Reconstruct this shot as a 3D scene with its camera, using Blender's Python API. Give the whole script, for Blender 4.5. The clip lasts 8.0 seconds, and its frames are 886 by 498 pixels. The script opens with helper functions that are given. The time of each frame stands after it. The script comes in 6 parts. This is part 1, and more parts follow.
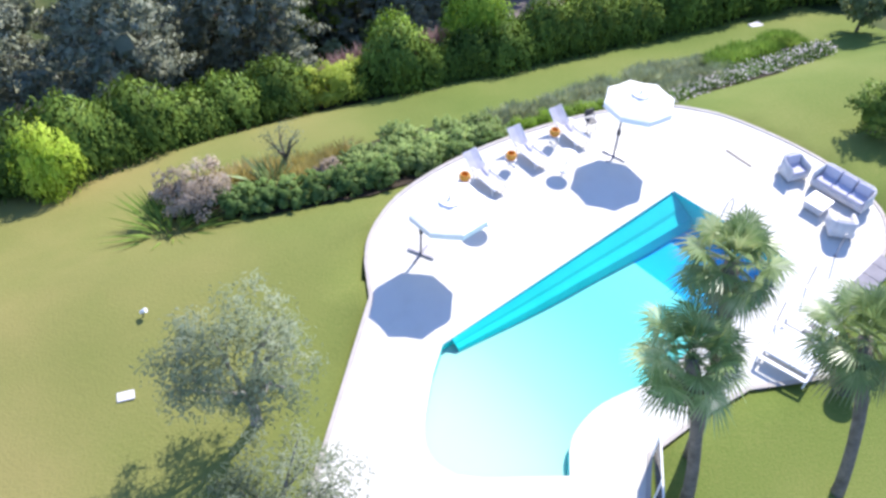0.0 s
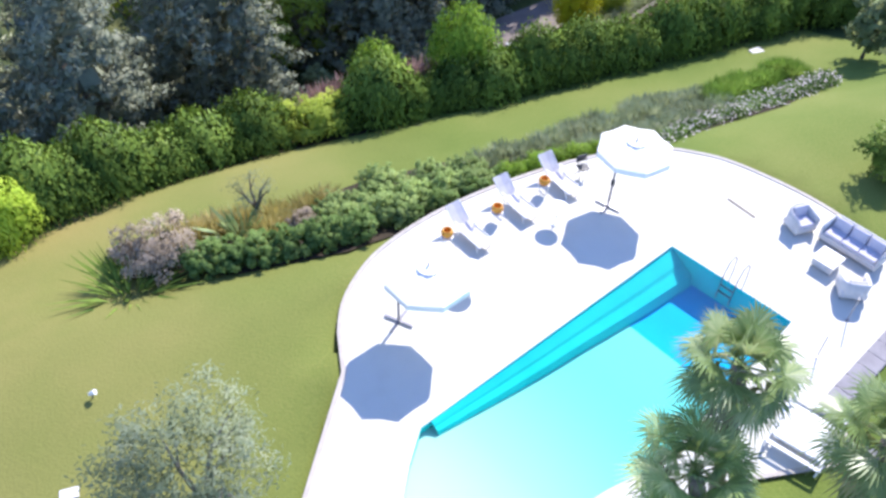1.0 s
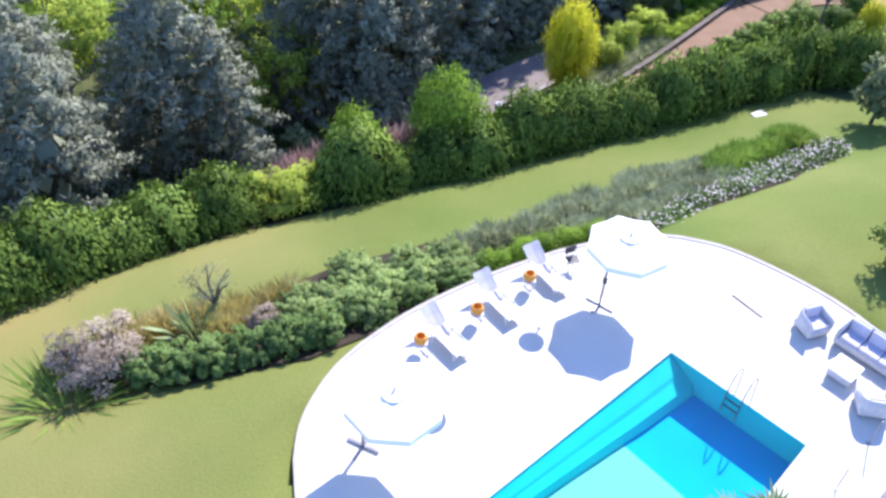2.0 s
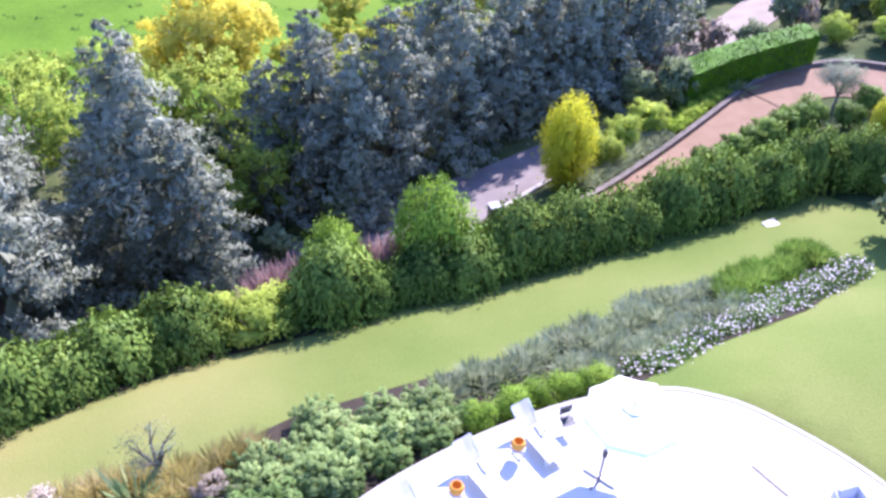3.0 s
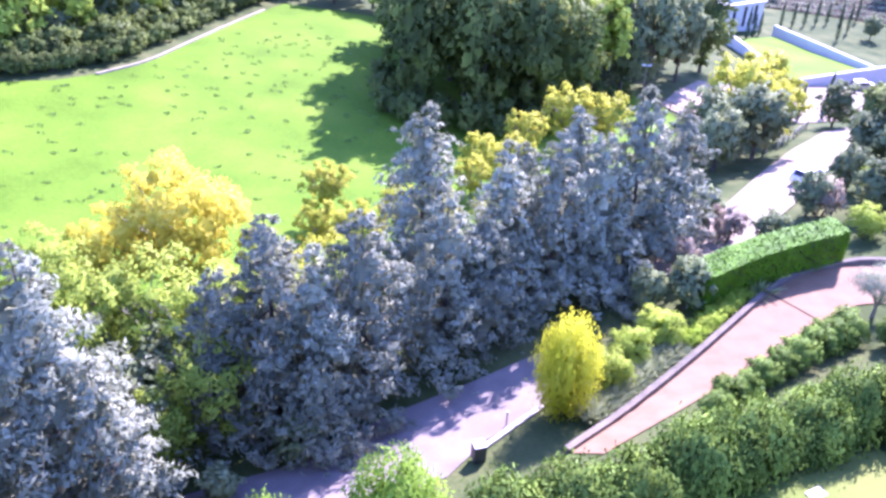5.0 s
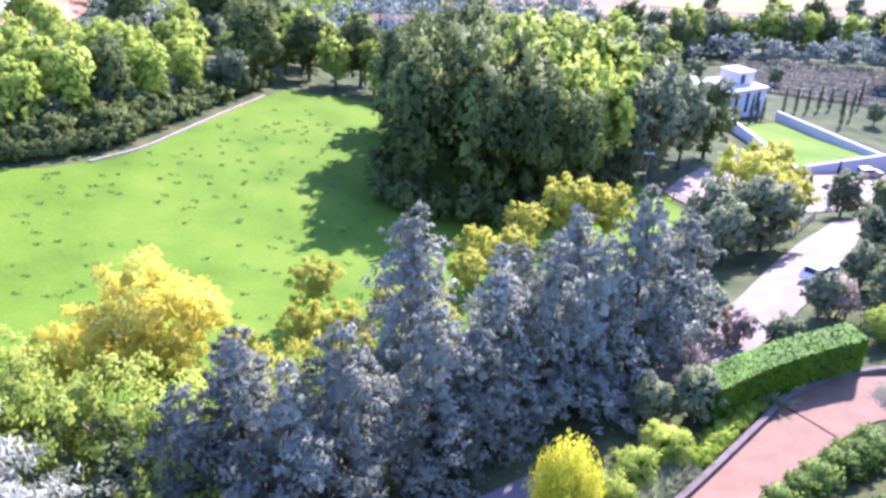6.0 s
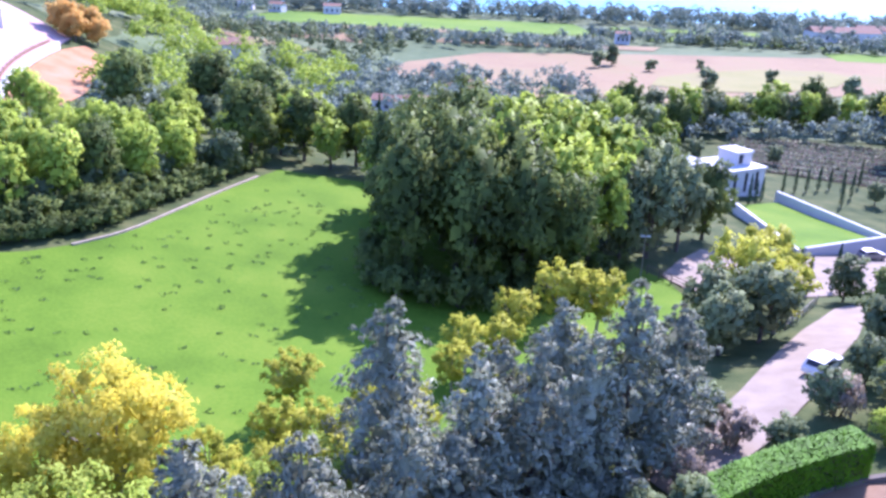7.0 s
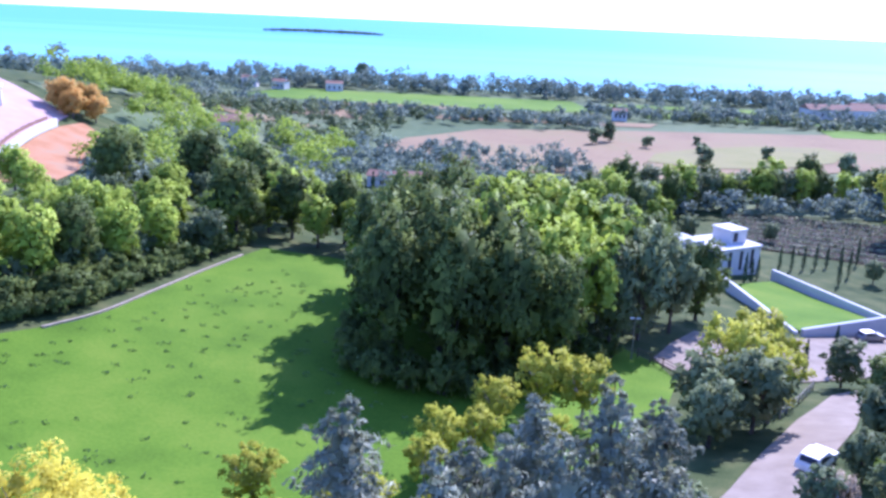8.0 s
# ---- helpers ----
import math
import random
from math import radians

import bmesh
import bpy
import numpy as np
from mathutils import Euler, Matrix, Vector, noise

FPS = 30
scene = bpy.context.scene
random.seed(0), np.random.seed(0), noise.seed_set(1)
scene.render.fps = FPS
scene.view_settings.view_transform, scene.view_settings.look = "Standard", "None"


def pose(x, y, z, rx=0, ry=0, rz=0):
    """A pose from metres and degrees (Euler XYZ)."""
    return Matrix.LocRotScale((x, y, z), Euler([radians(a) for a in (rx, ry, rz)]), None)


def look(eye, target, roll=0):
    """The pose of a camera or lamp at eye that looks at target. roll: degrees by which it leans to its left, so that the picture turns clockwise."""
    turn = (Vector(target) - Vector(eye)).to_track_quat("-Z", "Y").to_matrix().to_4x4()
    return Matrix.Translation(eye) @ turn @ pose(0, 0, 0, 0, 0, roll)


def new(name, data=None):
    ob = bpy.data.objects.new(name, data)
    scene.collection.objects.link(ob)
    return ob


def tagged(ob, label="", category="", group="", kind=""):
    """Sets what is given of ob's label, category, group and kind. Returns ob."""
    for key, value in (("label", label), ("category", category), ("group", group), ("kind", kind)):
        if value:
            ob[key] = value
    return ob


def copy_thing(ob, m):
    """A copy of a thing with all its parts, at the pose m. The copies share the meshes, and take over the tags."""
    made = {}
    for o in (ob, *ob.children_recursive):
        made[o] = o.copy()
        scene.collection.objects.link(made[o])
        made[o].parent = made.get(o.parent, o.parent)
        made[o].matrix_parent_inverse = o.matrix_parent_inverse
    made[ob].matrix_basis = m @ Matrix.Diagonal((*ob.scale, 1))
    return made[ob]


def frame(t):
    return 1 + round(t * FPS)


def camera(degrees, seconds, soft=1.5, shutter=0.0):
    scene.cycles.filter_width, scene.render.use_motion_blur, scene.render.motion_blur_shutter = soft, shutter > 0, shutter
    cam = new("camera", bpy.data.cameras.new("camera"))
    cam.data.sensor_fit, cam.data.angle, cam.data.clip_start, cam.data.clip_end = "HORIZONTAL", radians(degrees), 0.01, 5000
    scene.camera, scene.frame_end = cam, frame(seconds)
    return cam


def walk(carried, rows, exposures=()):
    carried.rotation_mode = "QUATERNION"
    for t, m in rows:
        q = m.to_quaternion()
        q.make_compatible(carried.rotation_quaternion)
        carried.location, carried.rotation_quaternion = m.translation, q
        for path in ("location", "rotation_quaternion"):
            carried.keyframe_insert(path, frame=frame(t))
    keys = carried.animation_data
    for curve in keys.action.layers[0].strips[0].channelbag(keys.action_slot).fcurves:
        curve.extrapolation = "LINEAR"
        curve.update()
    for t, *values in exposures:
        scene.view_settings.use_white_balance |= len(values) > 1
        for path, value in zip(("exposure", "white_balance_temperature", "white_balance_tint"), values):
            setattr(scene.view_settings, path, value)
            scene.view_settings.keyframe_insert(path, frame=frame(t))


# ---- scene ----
cam = camera(56.0, 8.0, soft=2.9)
PATH = [
    (0, (0.329, -2.13, 20.276), (0.321, -0.728, 18.85), 2.0),
    (0.5, (0.454, -0.7, 20.248), (0.452, 0.704, 18.823), 2.0),
    (1, (0.776, 0.904, 20.164), (0.776, 2.307, 18.739), 2.0),
    (2.5, (1.839, 6.696, 19.822), (1.832, 8.194, 18.496), 2.0),
    (3, (2.13, 9.051, 19.832), (2.117, 10.593, 18.558), 2.1),
    (3.5, (2.49, 11.376, 19.899), (2.468, 12.957, 18.675), 2.2),
    (4, (2.773, 13.739, 19.917), (2.744, 15.362, 18.75), 2.4),
    (4.5, (3.03, 15.862, 19.992), (2.993, 17.529, 18.888), 2.5),
    (6, (4.017, 21.151, 20.179), (3.944, 22.948, 19.304), 2.5),
    (6.5, (4.597, 22.578, 20.218), (4.512, 24.413, 19.426), 2.4),
    (7, (5.347, 23.917, 20.371), (5.252, 25.783, 19.657), 2.4),
    (7.5, (6.259, 25.256, 20.543), (6.155, 27.151, 19.911), 2.5),
    (8, (7.322, 26.546, 20.643), (7.21, 28.466, 20.094), 2.4),
]
EXPOSURES = [(0, 0.95, 6200, 16), (1, 1.0, 6180, 16), (2.5, 1.3, 5790, 27), (3.5, 1.88, 5500, 42), (4.5, 2.36, 5390, 51), (6, 1.85, 5580, 45), (7, 1.49, 5420, 38), (7.5, 1.34, 5300, 37), (8, 1.1, 5110, 34)]
walk(cam, [(t, look(eye, target, roll)) for t, eye, target, roll in PATH], EXPOSURES)

# ---------------------------------------------------------------- world, sun
AZIMUTH, ELEVATION = radians(26.0), radians(40.0)
sun_way = Vector((math.sin(AZIMUTH) * math.cos(ELEVATION), math.cos(AZIMUTH) * math.cos(ELEVATION), math.sin(ELEVATION)))
world = bpy.data.worlds.new("sky")
scene.world = world
world.use_nodes = True
sky = world.node_tree.nodes.new("ShaderNodeTexSky")
sky.sky_type, sky.sun_disc, sky.sun_elevation, sky.sun_rotation = "NISHITA", False, ELEVATION, AZIMUTH
sky.air_density, sky.dust_density, sky.ozone_density = 1.0, 0.3, 3.0
deepen = world.node_tree.nodes.new("ShaderNodeMixRGB")
deepen.blend_type = "MULTIPLY"
deepen.inputs["Fac"].default_value, deepen.inputs["Color2"].default_value = 1.0, (0.9, 0.97, 1.2, 1)
world.node_tree.links.new(sky.outputs[0], deepen.inputs["Color1"])
world.node_tree.links.new(deepen.outputs[0], world.node_tree.nodes["Background"].inputs[0])
world.node_tree.nodes["Background"].inputs[1].default_value = 0.15
sun = new("sun", bpy.data.lights.new("sun", "SUN"))
sun.data.energy, sun.data.angle, sun.data.color = 4.4, radians(0.6), (1.0, 0.95, 0.87)
sun.matrix_world = look(sun_way * 100, (0, 0, 0))


# ---------------------------------------------------------------- the lie of the land
def smooth(a, b, v):
    t = min(1.0, max(0.0, (v - a) / (b - a)))
    return t * t * (3 - 2 * t)


def ramp(knots, v):
    """Height between knots (place, height), eased from knot to knot."""
    if v <= knots[0][0]:
        return knots[0][1]
    for (a, p), (b, q) in zip(knots, knots[1:]):
        if v <= b:
            return p + (q - p) * (v - a) / (b - a)
    return knots[-1][1]


SLOPE = [(-60, 0.6), (0, 0.0), (17.5, -0.15), (19.5, -0.6), (22, -1.8), (24, -2.5), (29, -4.0), (32, -5.4), (38, -9.0), (43, -10.4), (53, -10.6), (65, -12.0), (85, -14.9), (115, -16.0), (200, -20.0)]
CROSS = [(12, 0.0), (22, -0.06), (29, -0.06), (36, 0.04), (43, 0.11), (53, 0.05), (65, -0.02), (85, -0.1), (115, -0.13), (200, -0.13)]
PLAIN = [(150, -23.0), (250, -28.5), (400, -34.5), (640, -39.0), (715, -39.3), (735, -41.0), (760, -46.0)]


def curve_through(points, steps=6, closed=False):
    """A smooth line through plan points."""
    p = [Vector((*q, 0.0)[:3]) for q in points]
    n, out = len(p), []
    for i in range(n if closed else n - 1):
        a, b, c, d = (p[j % n] if closed else p[min(max(j, 0), n - 1)] for j in (i - 1, i, i + 1, i + 2))
        for k in range(steps):
            t = k / steps
            out.append(0.5 * (2 * b + (c - a) * t + (2 * a - 5 * b + 4 * c - d) * t * t + (3 * b - a - 3 * c + d) * t ** 3))
    return out if closed else out + [p[-1]]


DECK_RING = [(-2.35, 17.0), (-2.36, 18.1), (-2.07, 19.25), (-1.45, 20.5), (-0.3, 21.85), (1.15, 23.1), (3.34, 24.55), (6.15, 25.95), (9.0, 26.65), (10.6, 26.45), (11.9, 25.9), (13.8, 24.45), (15.1, 23.0), (15.9, 21.4), (16.1, 20.2), (15.6, 18.6), (14.4, 17.2)]
DECK = [tuple(p[:2]) for p in curve_through(DECK_RING, 4)] + [(12.5, 15.4), (12.2, 13.1), (11.2, 12.85), (9.45, 12.5), (7.9, 11.5), (6.2, 10.15), (5.6, 7.0), (5.2, 2.0), (-3.9, 2.0), (-2.95, 9.1), (-2.05, 15.5)]
POOL = [(8.66, 21.29), (11.9, 18.06), (7.48, 13.38)] + [tuple(p[:2]) for p in curve_through([(6.5, 12.6), (5.0, 11.75), (4.2, 10.85), (3.95, 10.2)], 4)] + [(3.9, 9.4), (1.6, 9.25)] + [tuple(p[:2]) for p in curve_through([(0.84, 9.3), (0.2, 9.75), (-0.08, 10.65), (0.08, 12.5)], 4)] + [(0.33, 13.7)]


def inset(x, y, line):
    """How far a plan point lies inside a closed outline (outside: minus)."""
    best, inside = 1e9, False
    for (ax, ay), (bx, by) in zip(line, line[1:] + line[:1]):
        dx, dy = bx - ax, by - ay
        t = min(1.0, max(0.0, ((x - ax) * dx + (y - ay) * dy) / (dx * dx + dy * dy + 1e-12)))
        best = min(best, math.hypot(x - ax - t * dx, y - ay - t * dy))
        if (ay > y) != (by > y) and x < ax + (y - ay) * dx / dy:
            inside = not inside
    return best if inside else -best


def height(x, y):
    """The ground, sunk under the pool terrace."""
    h = open_land(x, y)
    if -6 < x < 19 and -1 < y < 30:
        d = inset(x, y, DECK)
        if d > -0.9:
            h = min(h, -0.1)
        if d > 1.0:
            h = -3.2
    return h


def open_land(x, y):
    """The lie of the land: a lawn terrace, a bank down to the drive, a meadow, then a plain that falls to the lake."""
    s = -0.475 * x + 0.88 * y
    near = ramp(SLOPE, s) + ramp(CROSS, s) * max(-60.0, min(95.0, x)) - 0.03 * min(0.0, max(x, -30.0)) * (1 - smooth(12, 24, s))
    w = smooth(135, 240, y)
    far = ramp(PLAIN, y + 0.04 * x) + 30 * smooth(-45, -150, x) * (1 - smooth(230, 520, y))
    return near * (1 - w) + far * w


# ---------------------------------------------------------------- materials
def nodes_of(name):
    m = bpy.data.materials.new(name)
    m.use_nodes = True
    return m, m.node_tree.nodes, m.node_tree.links, m.node_tree.nodes["Principled BSDF"]


def stops(node, colours):
    ramp_ = node.color_ramp
    while len(ramp_.elements) < len(colours):
        ramp_.elements.new(0.5)
    for i, (e, c) in enumerate(zip(ramp_.elements, colours)):
        e.position = i / (len(colours) - 1)
        e.color = (*c, 1)


def surface(name, colours, scale=3.0, fine=40.0, rough=0.7, bump=0.15, metal=0.0, spread=(0.3, 0.7), vary=0.0, spec=0.3):
    """Worn surface: colours run over a broad noise, a fine noise gives grain and relief."""
    m, n, l, p = nodes_of(name)
    co = n.new("ShaderNodeNewGeometry")
    a, b, r, mp = n.new("ShaderNodeTexNoise"), n.new("ShaderNodeTexNoise"), n.new("ShaderNodeValToRGB"), n.new("ShaderNodeMapRange")
    a.inputs["Scale"].default_value, a.inputs["Detail"].default_value = scale, 6
    b.inputs["Scale"].default_value, b.inputs["Detail"].default_value = fine, 4
    l.new(co.outputs["Position"], a.inputs["Vector"]), l.new(co.outputs["Position"], b.inputs["Vector"])
    mix = n.new("ShaderNodeMath")
    mix.operation = "MULTIPLY_ADD"
    mix.inputs[1].default_value = 0.3
    l.new(b.outputs["Fac"], mix.inputs[0])
    sub = n.new("ShaderNodeMath")
    sub.operation = "MULTIPLY"
    sub.inputs[1].default_value = 0.7
    l.new(a.outputs["Fac"], sub.inputs[0]), l.new(sub.outputs[0], mix.inputs[2])
    l.new(mix.outputs[0], mp.inputs["Value"])
    mp.inputs["From Min"].default_value, mp.inputs["From Max"].default_value = spread
    l.new(mp.outputs["Result"], r.inputs["Fac"])
    stops(r, colours)
    out = r.outputs["Color"]
    if vary:
        ob, hsv, mm = n.new("ShaderNodeObjectInfo"), n.new("ShaderNodeHueSaturation"), n.new("ShaderNodeMapRange")
        l.new(ob.outputs["Random"], mm.inputs["Value"])
        mm.inputs["To Min"].default_value, mm.inputs["To Max"].default_value = 1 - vary, 1 + vary
        l.new(mm.outputs["Result"], hsv.inputs["Value"]), l.new(out, hsv.inputs["Color"])
        out = hsv.outputs["Color"]
    l.new(out, p.inputs["Base Color"])
    if bump:
        bp = n.new("ShaderNodeBump")
        bp.inputs["Strength"].default_value, bp.inputs["Distance"].default_value = bump, 0.05
        l.new(b.outputs["Fac"], bp.inputs["Height"]), l.new(bp.outputs["Normal"], p.inputs["Normal"])
    p.inputs["Roughness"].default_value, p.inputs["Metallic"].default_value = rough, metal
    p.inputs["Specular IOR Level"].default_value = spec
    return m


def foliage(name, colours, through_light=0.3, rough=0.45, vary=0.18, broad=0.5, spec=0.03):
    """Leaves: each has its own shade, each plant too, and light comes through them."""
    m, n, l, p = nodes_of(name)
    g, r, ob, hsv, mm = n.new("ShaderNodeNewGeometry"), n.new("ShaderNodeValToRGB"), n.new("ShaderNodeObjectInfo"), n.new("ShaderNodeHueSaturation"), n.new("ShaderNodeMapRange")
    a, add = n.new("ShaderNodeTexNoise"), n.new("ShaderNodeMath")
    a.inputs["Scale"].default_value, a.inputs["Detail"].default_value = broad, 3
    l.new(g.outputs["Position"], a.inputs["Vector"])
    add.operation = "MULTIPLY_ADD"
    add.inputs[1].default_value = 0.4
    half = n.new("ShaderNodeMapRange")
    half.inputs["From Min"].default_value, half.inputs["From Max"].default_value = 0.3, 0.7
    half.inputs["To Max"].default_value = 0.6
    l.new(a.outputs["Fac"], half.inputs["Value"])
    l.new(g.outputs["Random Per Island"], add.inputs[0]), l.new(half.outputs["Result"], add.inputs[2])
    l.new(add.outputs[0], r.inputs["Fac"])
    stops(r, colours)
    l.new(ob.outputs["Random"], mm.inputs["Value"])
    mm.inputs["To Min"].default_value, mm.inputs["To Max"].default_value = 1 - vary, 1 + vary
    l.new(mm.outputs["Result"], hsv.inputs["Value"]), l.new(r.outputs["Color"], hsv.inputs["Color"])
    l.new(hsv.outputs["Color"], p.inputs["Base Color"])
    p.inputs["Roughness"].default_value = rough
    p.inputs["Specular IOR Level"].default_value = spec
    t, mx = n.new("ShaderNodeBsdfTranslucent"), n.new("ShaderNodeMixShader")
    l.new(hsv.outputs["Color"], t.inputs["Color"])
    mx.inputs[0].default_value = through_light
    l.new(p.outputs[0], mx.inputs[1]), l.new(t.outputs[0], mx.inputs[2])
    l.new(mx.outputs[0], n["Material Output"].inputs["Surface"])
    return m


LAWN = surface("lawn_grass", [(0.088, 0.13, 0.024), (0.128, 0.166, 0.034), (0.18, 0.198, 0.052)], scale=0.09, fine=14.0, rough=0.9, bump=0.5, spec=0.1, spread=(0.36, 0.62))
MEADOW = surface("meadow_grass", [(0.06, 0.122, 0.008), (0.1, 0.183, 0.013), (0.154, 0.223, 0.022)], scale=0.12, fine=3.0, rough=0.9, bump=0.6, spec=0.1)
SCRUB = surface("undergrowth", [(0.03, 0.05, 0.015), (0.07, 0.09, 0.03), (0.13, 0.13, 0.05)], scale=0.25, fine=5.0, rough=0.95, bump=0.7, spec=0.1)
# Soil, darkened so its colour carries the shade below hedge and shrubs.
EARTH = surface("shade_toned_soil", [(0.03, 0.024, 0.016), (0.065, 0.05, 0.034)], scale=1.5, fine=20.0, rough=0.95, bump=0.5, spec=0.1)
ORANGE_EARTH = surface("orange_earth", [(0.304, 0.136, 0.056), (0.4, 0.208, 0.104), (0.336, 0.24, 0.144)], scale=0.15, fine=3.0, rough=0.95, bump=0.5, spec=0.1)
DRY_FIELD = surface("dry_field", [(0.205, 0.14, 0.076), (0.27, 0.19, 0.1), (0.225, 0.2, 0.085)], scale=0.02, fine=0.4, rough=0.95, bump=0.3, spec=0.1)
PALE_GRASS = surface("pale_grass", [(0.19, 0.185, 0.06), (0.25, 0.225, 0.085), (0.23, 0.2, 0.09)], scale=0.03, fine=0.5, rough=0.95, bump=0.3, spec=0.1)
GREEN_FIELD = surface("crop_field", [(0.072, 0.144, 0.018), (0.132, 0.216, 0.024), (0.18, 0.24, 0.042)], scale=0.02, fine=0.5, rough=0.95, bump=0.3, spec=0.1)
FARM = surface("far_farmland", [(0.072, 0.108, 0.045), (0.12, 0.155, 0.07), (0.175, 0.19, 0.1)], scale=0.012, fine=0.2, rough=0.95, bump=0.2, spec=0.1)
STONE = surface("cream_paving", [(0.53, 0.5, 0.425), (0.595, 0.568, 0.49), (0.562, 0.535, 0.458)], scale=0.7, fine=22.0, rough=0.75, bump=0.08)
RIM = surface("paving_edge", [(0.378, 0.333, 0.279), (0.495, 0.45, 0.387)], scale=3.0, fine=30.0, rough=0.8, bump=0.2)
# Shade along the terrace edge is put into this darker grey.
SHADED_STONE = surface("shaded_stone", [(0.2, 0.185, 0.19), (0.3, 0.28, 0.285)], scale=2.0, fine=20.0, rough=0.8, bump=0.2)
PINK_PAVE = surface("pink_paving", [(0.19, 0.108, 0.056), (0.23, 0.138, 0.076), (0.258, 0.16, 0.092)], scale=0.8, fine=12.0, rough=0.85, bump=0.2)
PALE_PINK = surface("pale_pink_paving", [(0.4, 0.26, 0.23), (0.48, 0.33, 0.29)], scale=0.3, fine=5.0, rough=0.85, bump=0.1)
GRAVEL = surface("pale_gravel", [(0.205, 0.16, 0.115), (0.262, 0.21, 0.155), (0.315, 0.255, 0.195)], scale=0.5, fine=9.0, rough=0.95, bump=0.4)
TAN_STONE = surface("tan_stone", [(0.3, 0.235, 0.165), (0.42, 0.345, 0.26)], scale=1.5, fine=14.0, rough=0.95, bump=0.4)
KERB = surface("kerb_stone", [(0.13, 0.105, 0.08), (0.2, 0.165, 0.13)], scale=1.5, fine=18.0, rough=0.9, bump=0.3)
PLASTER = surface("white_render", [(0.578, 0.544, 0.51), (0.663, 0.637, 0.603)], scale=0.4, fine=8.0, rough=0.85, bump=0.05)
GREY_PLASTER = surface("grey_render", [(0.42, 0.42, 0.44), (0.5, 0.5, 0.52)], scale=0.4, fine=8.0, rough=0.85, bump=0.05)
TILE = surface("roof_tile", [(0.2, 0.11, 0.07), (0.3, 0.18, 0.12)], scale=0.6, fine=4.0, rough=0.9, bump=0.4)
DARK = surface("dark_opening", [(0.02, 0.022, 0.03), (0.05, 0.05, 0.06)], scale=1.0, fine=6.0, rough=0.3, bump=0.0)
def depth_tinted_plaster():
    """Pool plaster, cream on the entry beach to aqua deeper: water's tint painted in."""
    m, n, l, p = nodes_of("depth_tinted_plaster")
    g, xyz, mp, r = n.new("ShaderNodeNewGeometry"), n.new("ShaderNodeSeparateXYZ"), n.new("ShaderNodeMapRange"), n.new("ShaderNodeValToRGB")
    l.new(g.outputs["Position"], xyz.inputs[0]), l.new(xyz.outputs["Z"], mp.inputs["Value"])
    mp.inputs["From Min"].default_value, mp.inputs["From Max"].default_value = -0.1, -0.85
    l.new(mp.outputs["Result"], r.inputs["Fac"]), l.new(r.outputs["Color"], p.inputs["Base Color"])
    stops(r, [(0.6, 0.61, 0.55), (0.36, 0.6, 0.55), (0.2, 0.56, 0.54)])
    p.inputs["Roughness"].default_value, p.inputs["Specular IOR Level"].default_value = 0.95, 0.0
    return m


SHALLOW = depth_tinted_plaster()
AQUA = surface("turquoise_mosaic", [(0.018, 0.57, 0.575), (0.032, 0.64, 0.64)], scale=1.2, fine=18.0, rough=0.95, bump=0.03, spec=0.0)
# The tint that deeper water gives is painted into this blue.
DEEP = surface("deep_tinted_floor", [(0.006, 0.35, 0.63), (0.012, 0.4, 0.69)], scale=1.0, fine=18.0, rough=0.95, bump=0.03, spec=0.0)
CANVAS = surface("white_canvas", [(0.86, 0.82, 0.76), (0.9, 0.87, 0.82)], scale=2.0, fine=60.0, rough=0.9, bump=0.05)
MESH_CLOTH = surface("grey_sling_cloth", [(0.5, 0.47, 0.49), (0.6, 0.57, 0.58)], scale=3.0, fine=90.0, rough=0.8, bump=0.1, vary=0.06)
WHITE_METAL = surface("white_metal", [(0.72, 0.7, 0.68), (0.8, 0.79, 0.77)], scale=4.0, fine=50.0, rough=0.4, bump=0.02)
GREY_METAL = surface("grey_metal", [(0.22, 0.21, 0.22), (0.34, 0.33, 0.34)], scale=4.0, fine=60.0, rough=0.4, bump=0.03, metal=0.5)
DARK_METAL = surface("dark_metal", [(0.05, 0.05, 0.055), (0.09, 0.09, 0.09)], scale=4.0, fine=60.0, rough=0.5, bump=0.03, metal=0.3)
WICKER = surface("pale_wicker", [(0.58, 0.55, 0.53), (0.72, 0.69, 0.66)], scale=5.0, fine=70.0, rough=0.8, bump=0.5)
CUSHION = surface("grey_cushion", [(0.5, 0.47, 0.52), (0.6, 0.57, 0.61)], scale=3.0, fine=60.0, rough=0.95, bump=0.1)
ORANGE = surface("orange_glaze", [(0.6, 0.24, 0.024), (0.68, 0.336, 0.048)], scale=6.0, fine=40.0, rough=0.5, bump=0.05)
BARK = surface("bark", [(0.06, 0.045, 0.035), (0.16, 0.13, 0.105)], scale=3.0, fine=16.0, rough=0.95, bump=0.8, vary=0.15)
PALE_BARK = surface("pale_bark", [(0.2, 0.18, 0.15), (0.36, 0.33, 0.28)], scale=3.0, fine=16.0, rough=0.95, bump=0.8, vary=0.15)
PALM_BARK = surface("palm_fibre", [(0.12, 0.1, 0.075), (0.3, 0.25, 0.19)], scale=4.0, fine=22.0, rough=0.95, bump=1.0)
BLOOM = surface("petals", [(0.45, 0.38, 0.35), (0.6, 0.54, 0.5)], scale=3.0, fine=20.0, rough=0.8, bump=0.0)

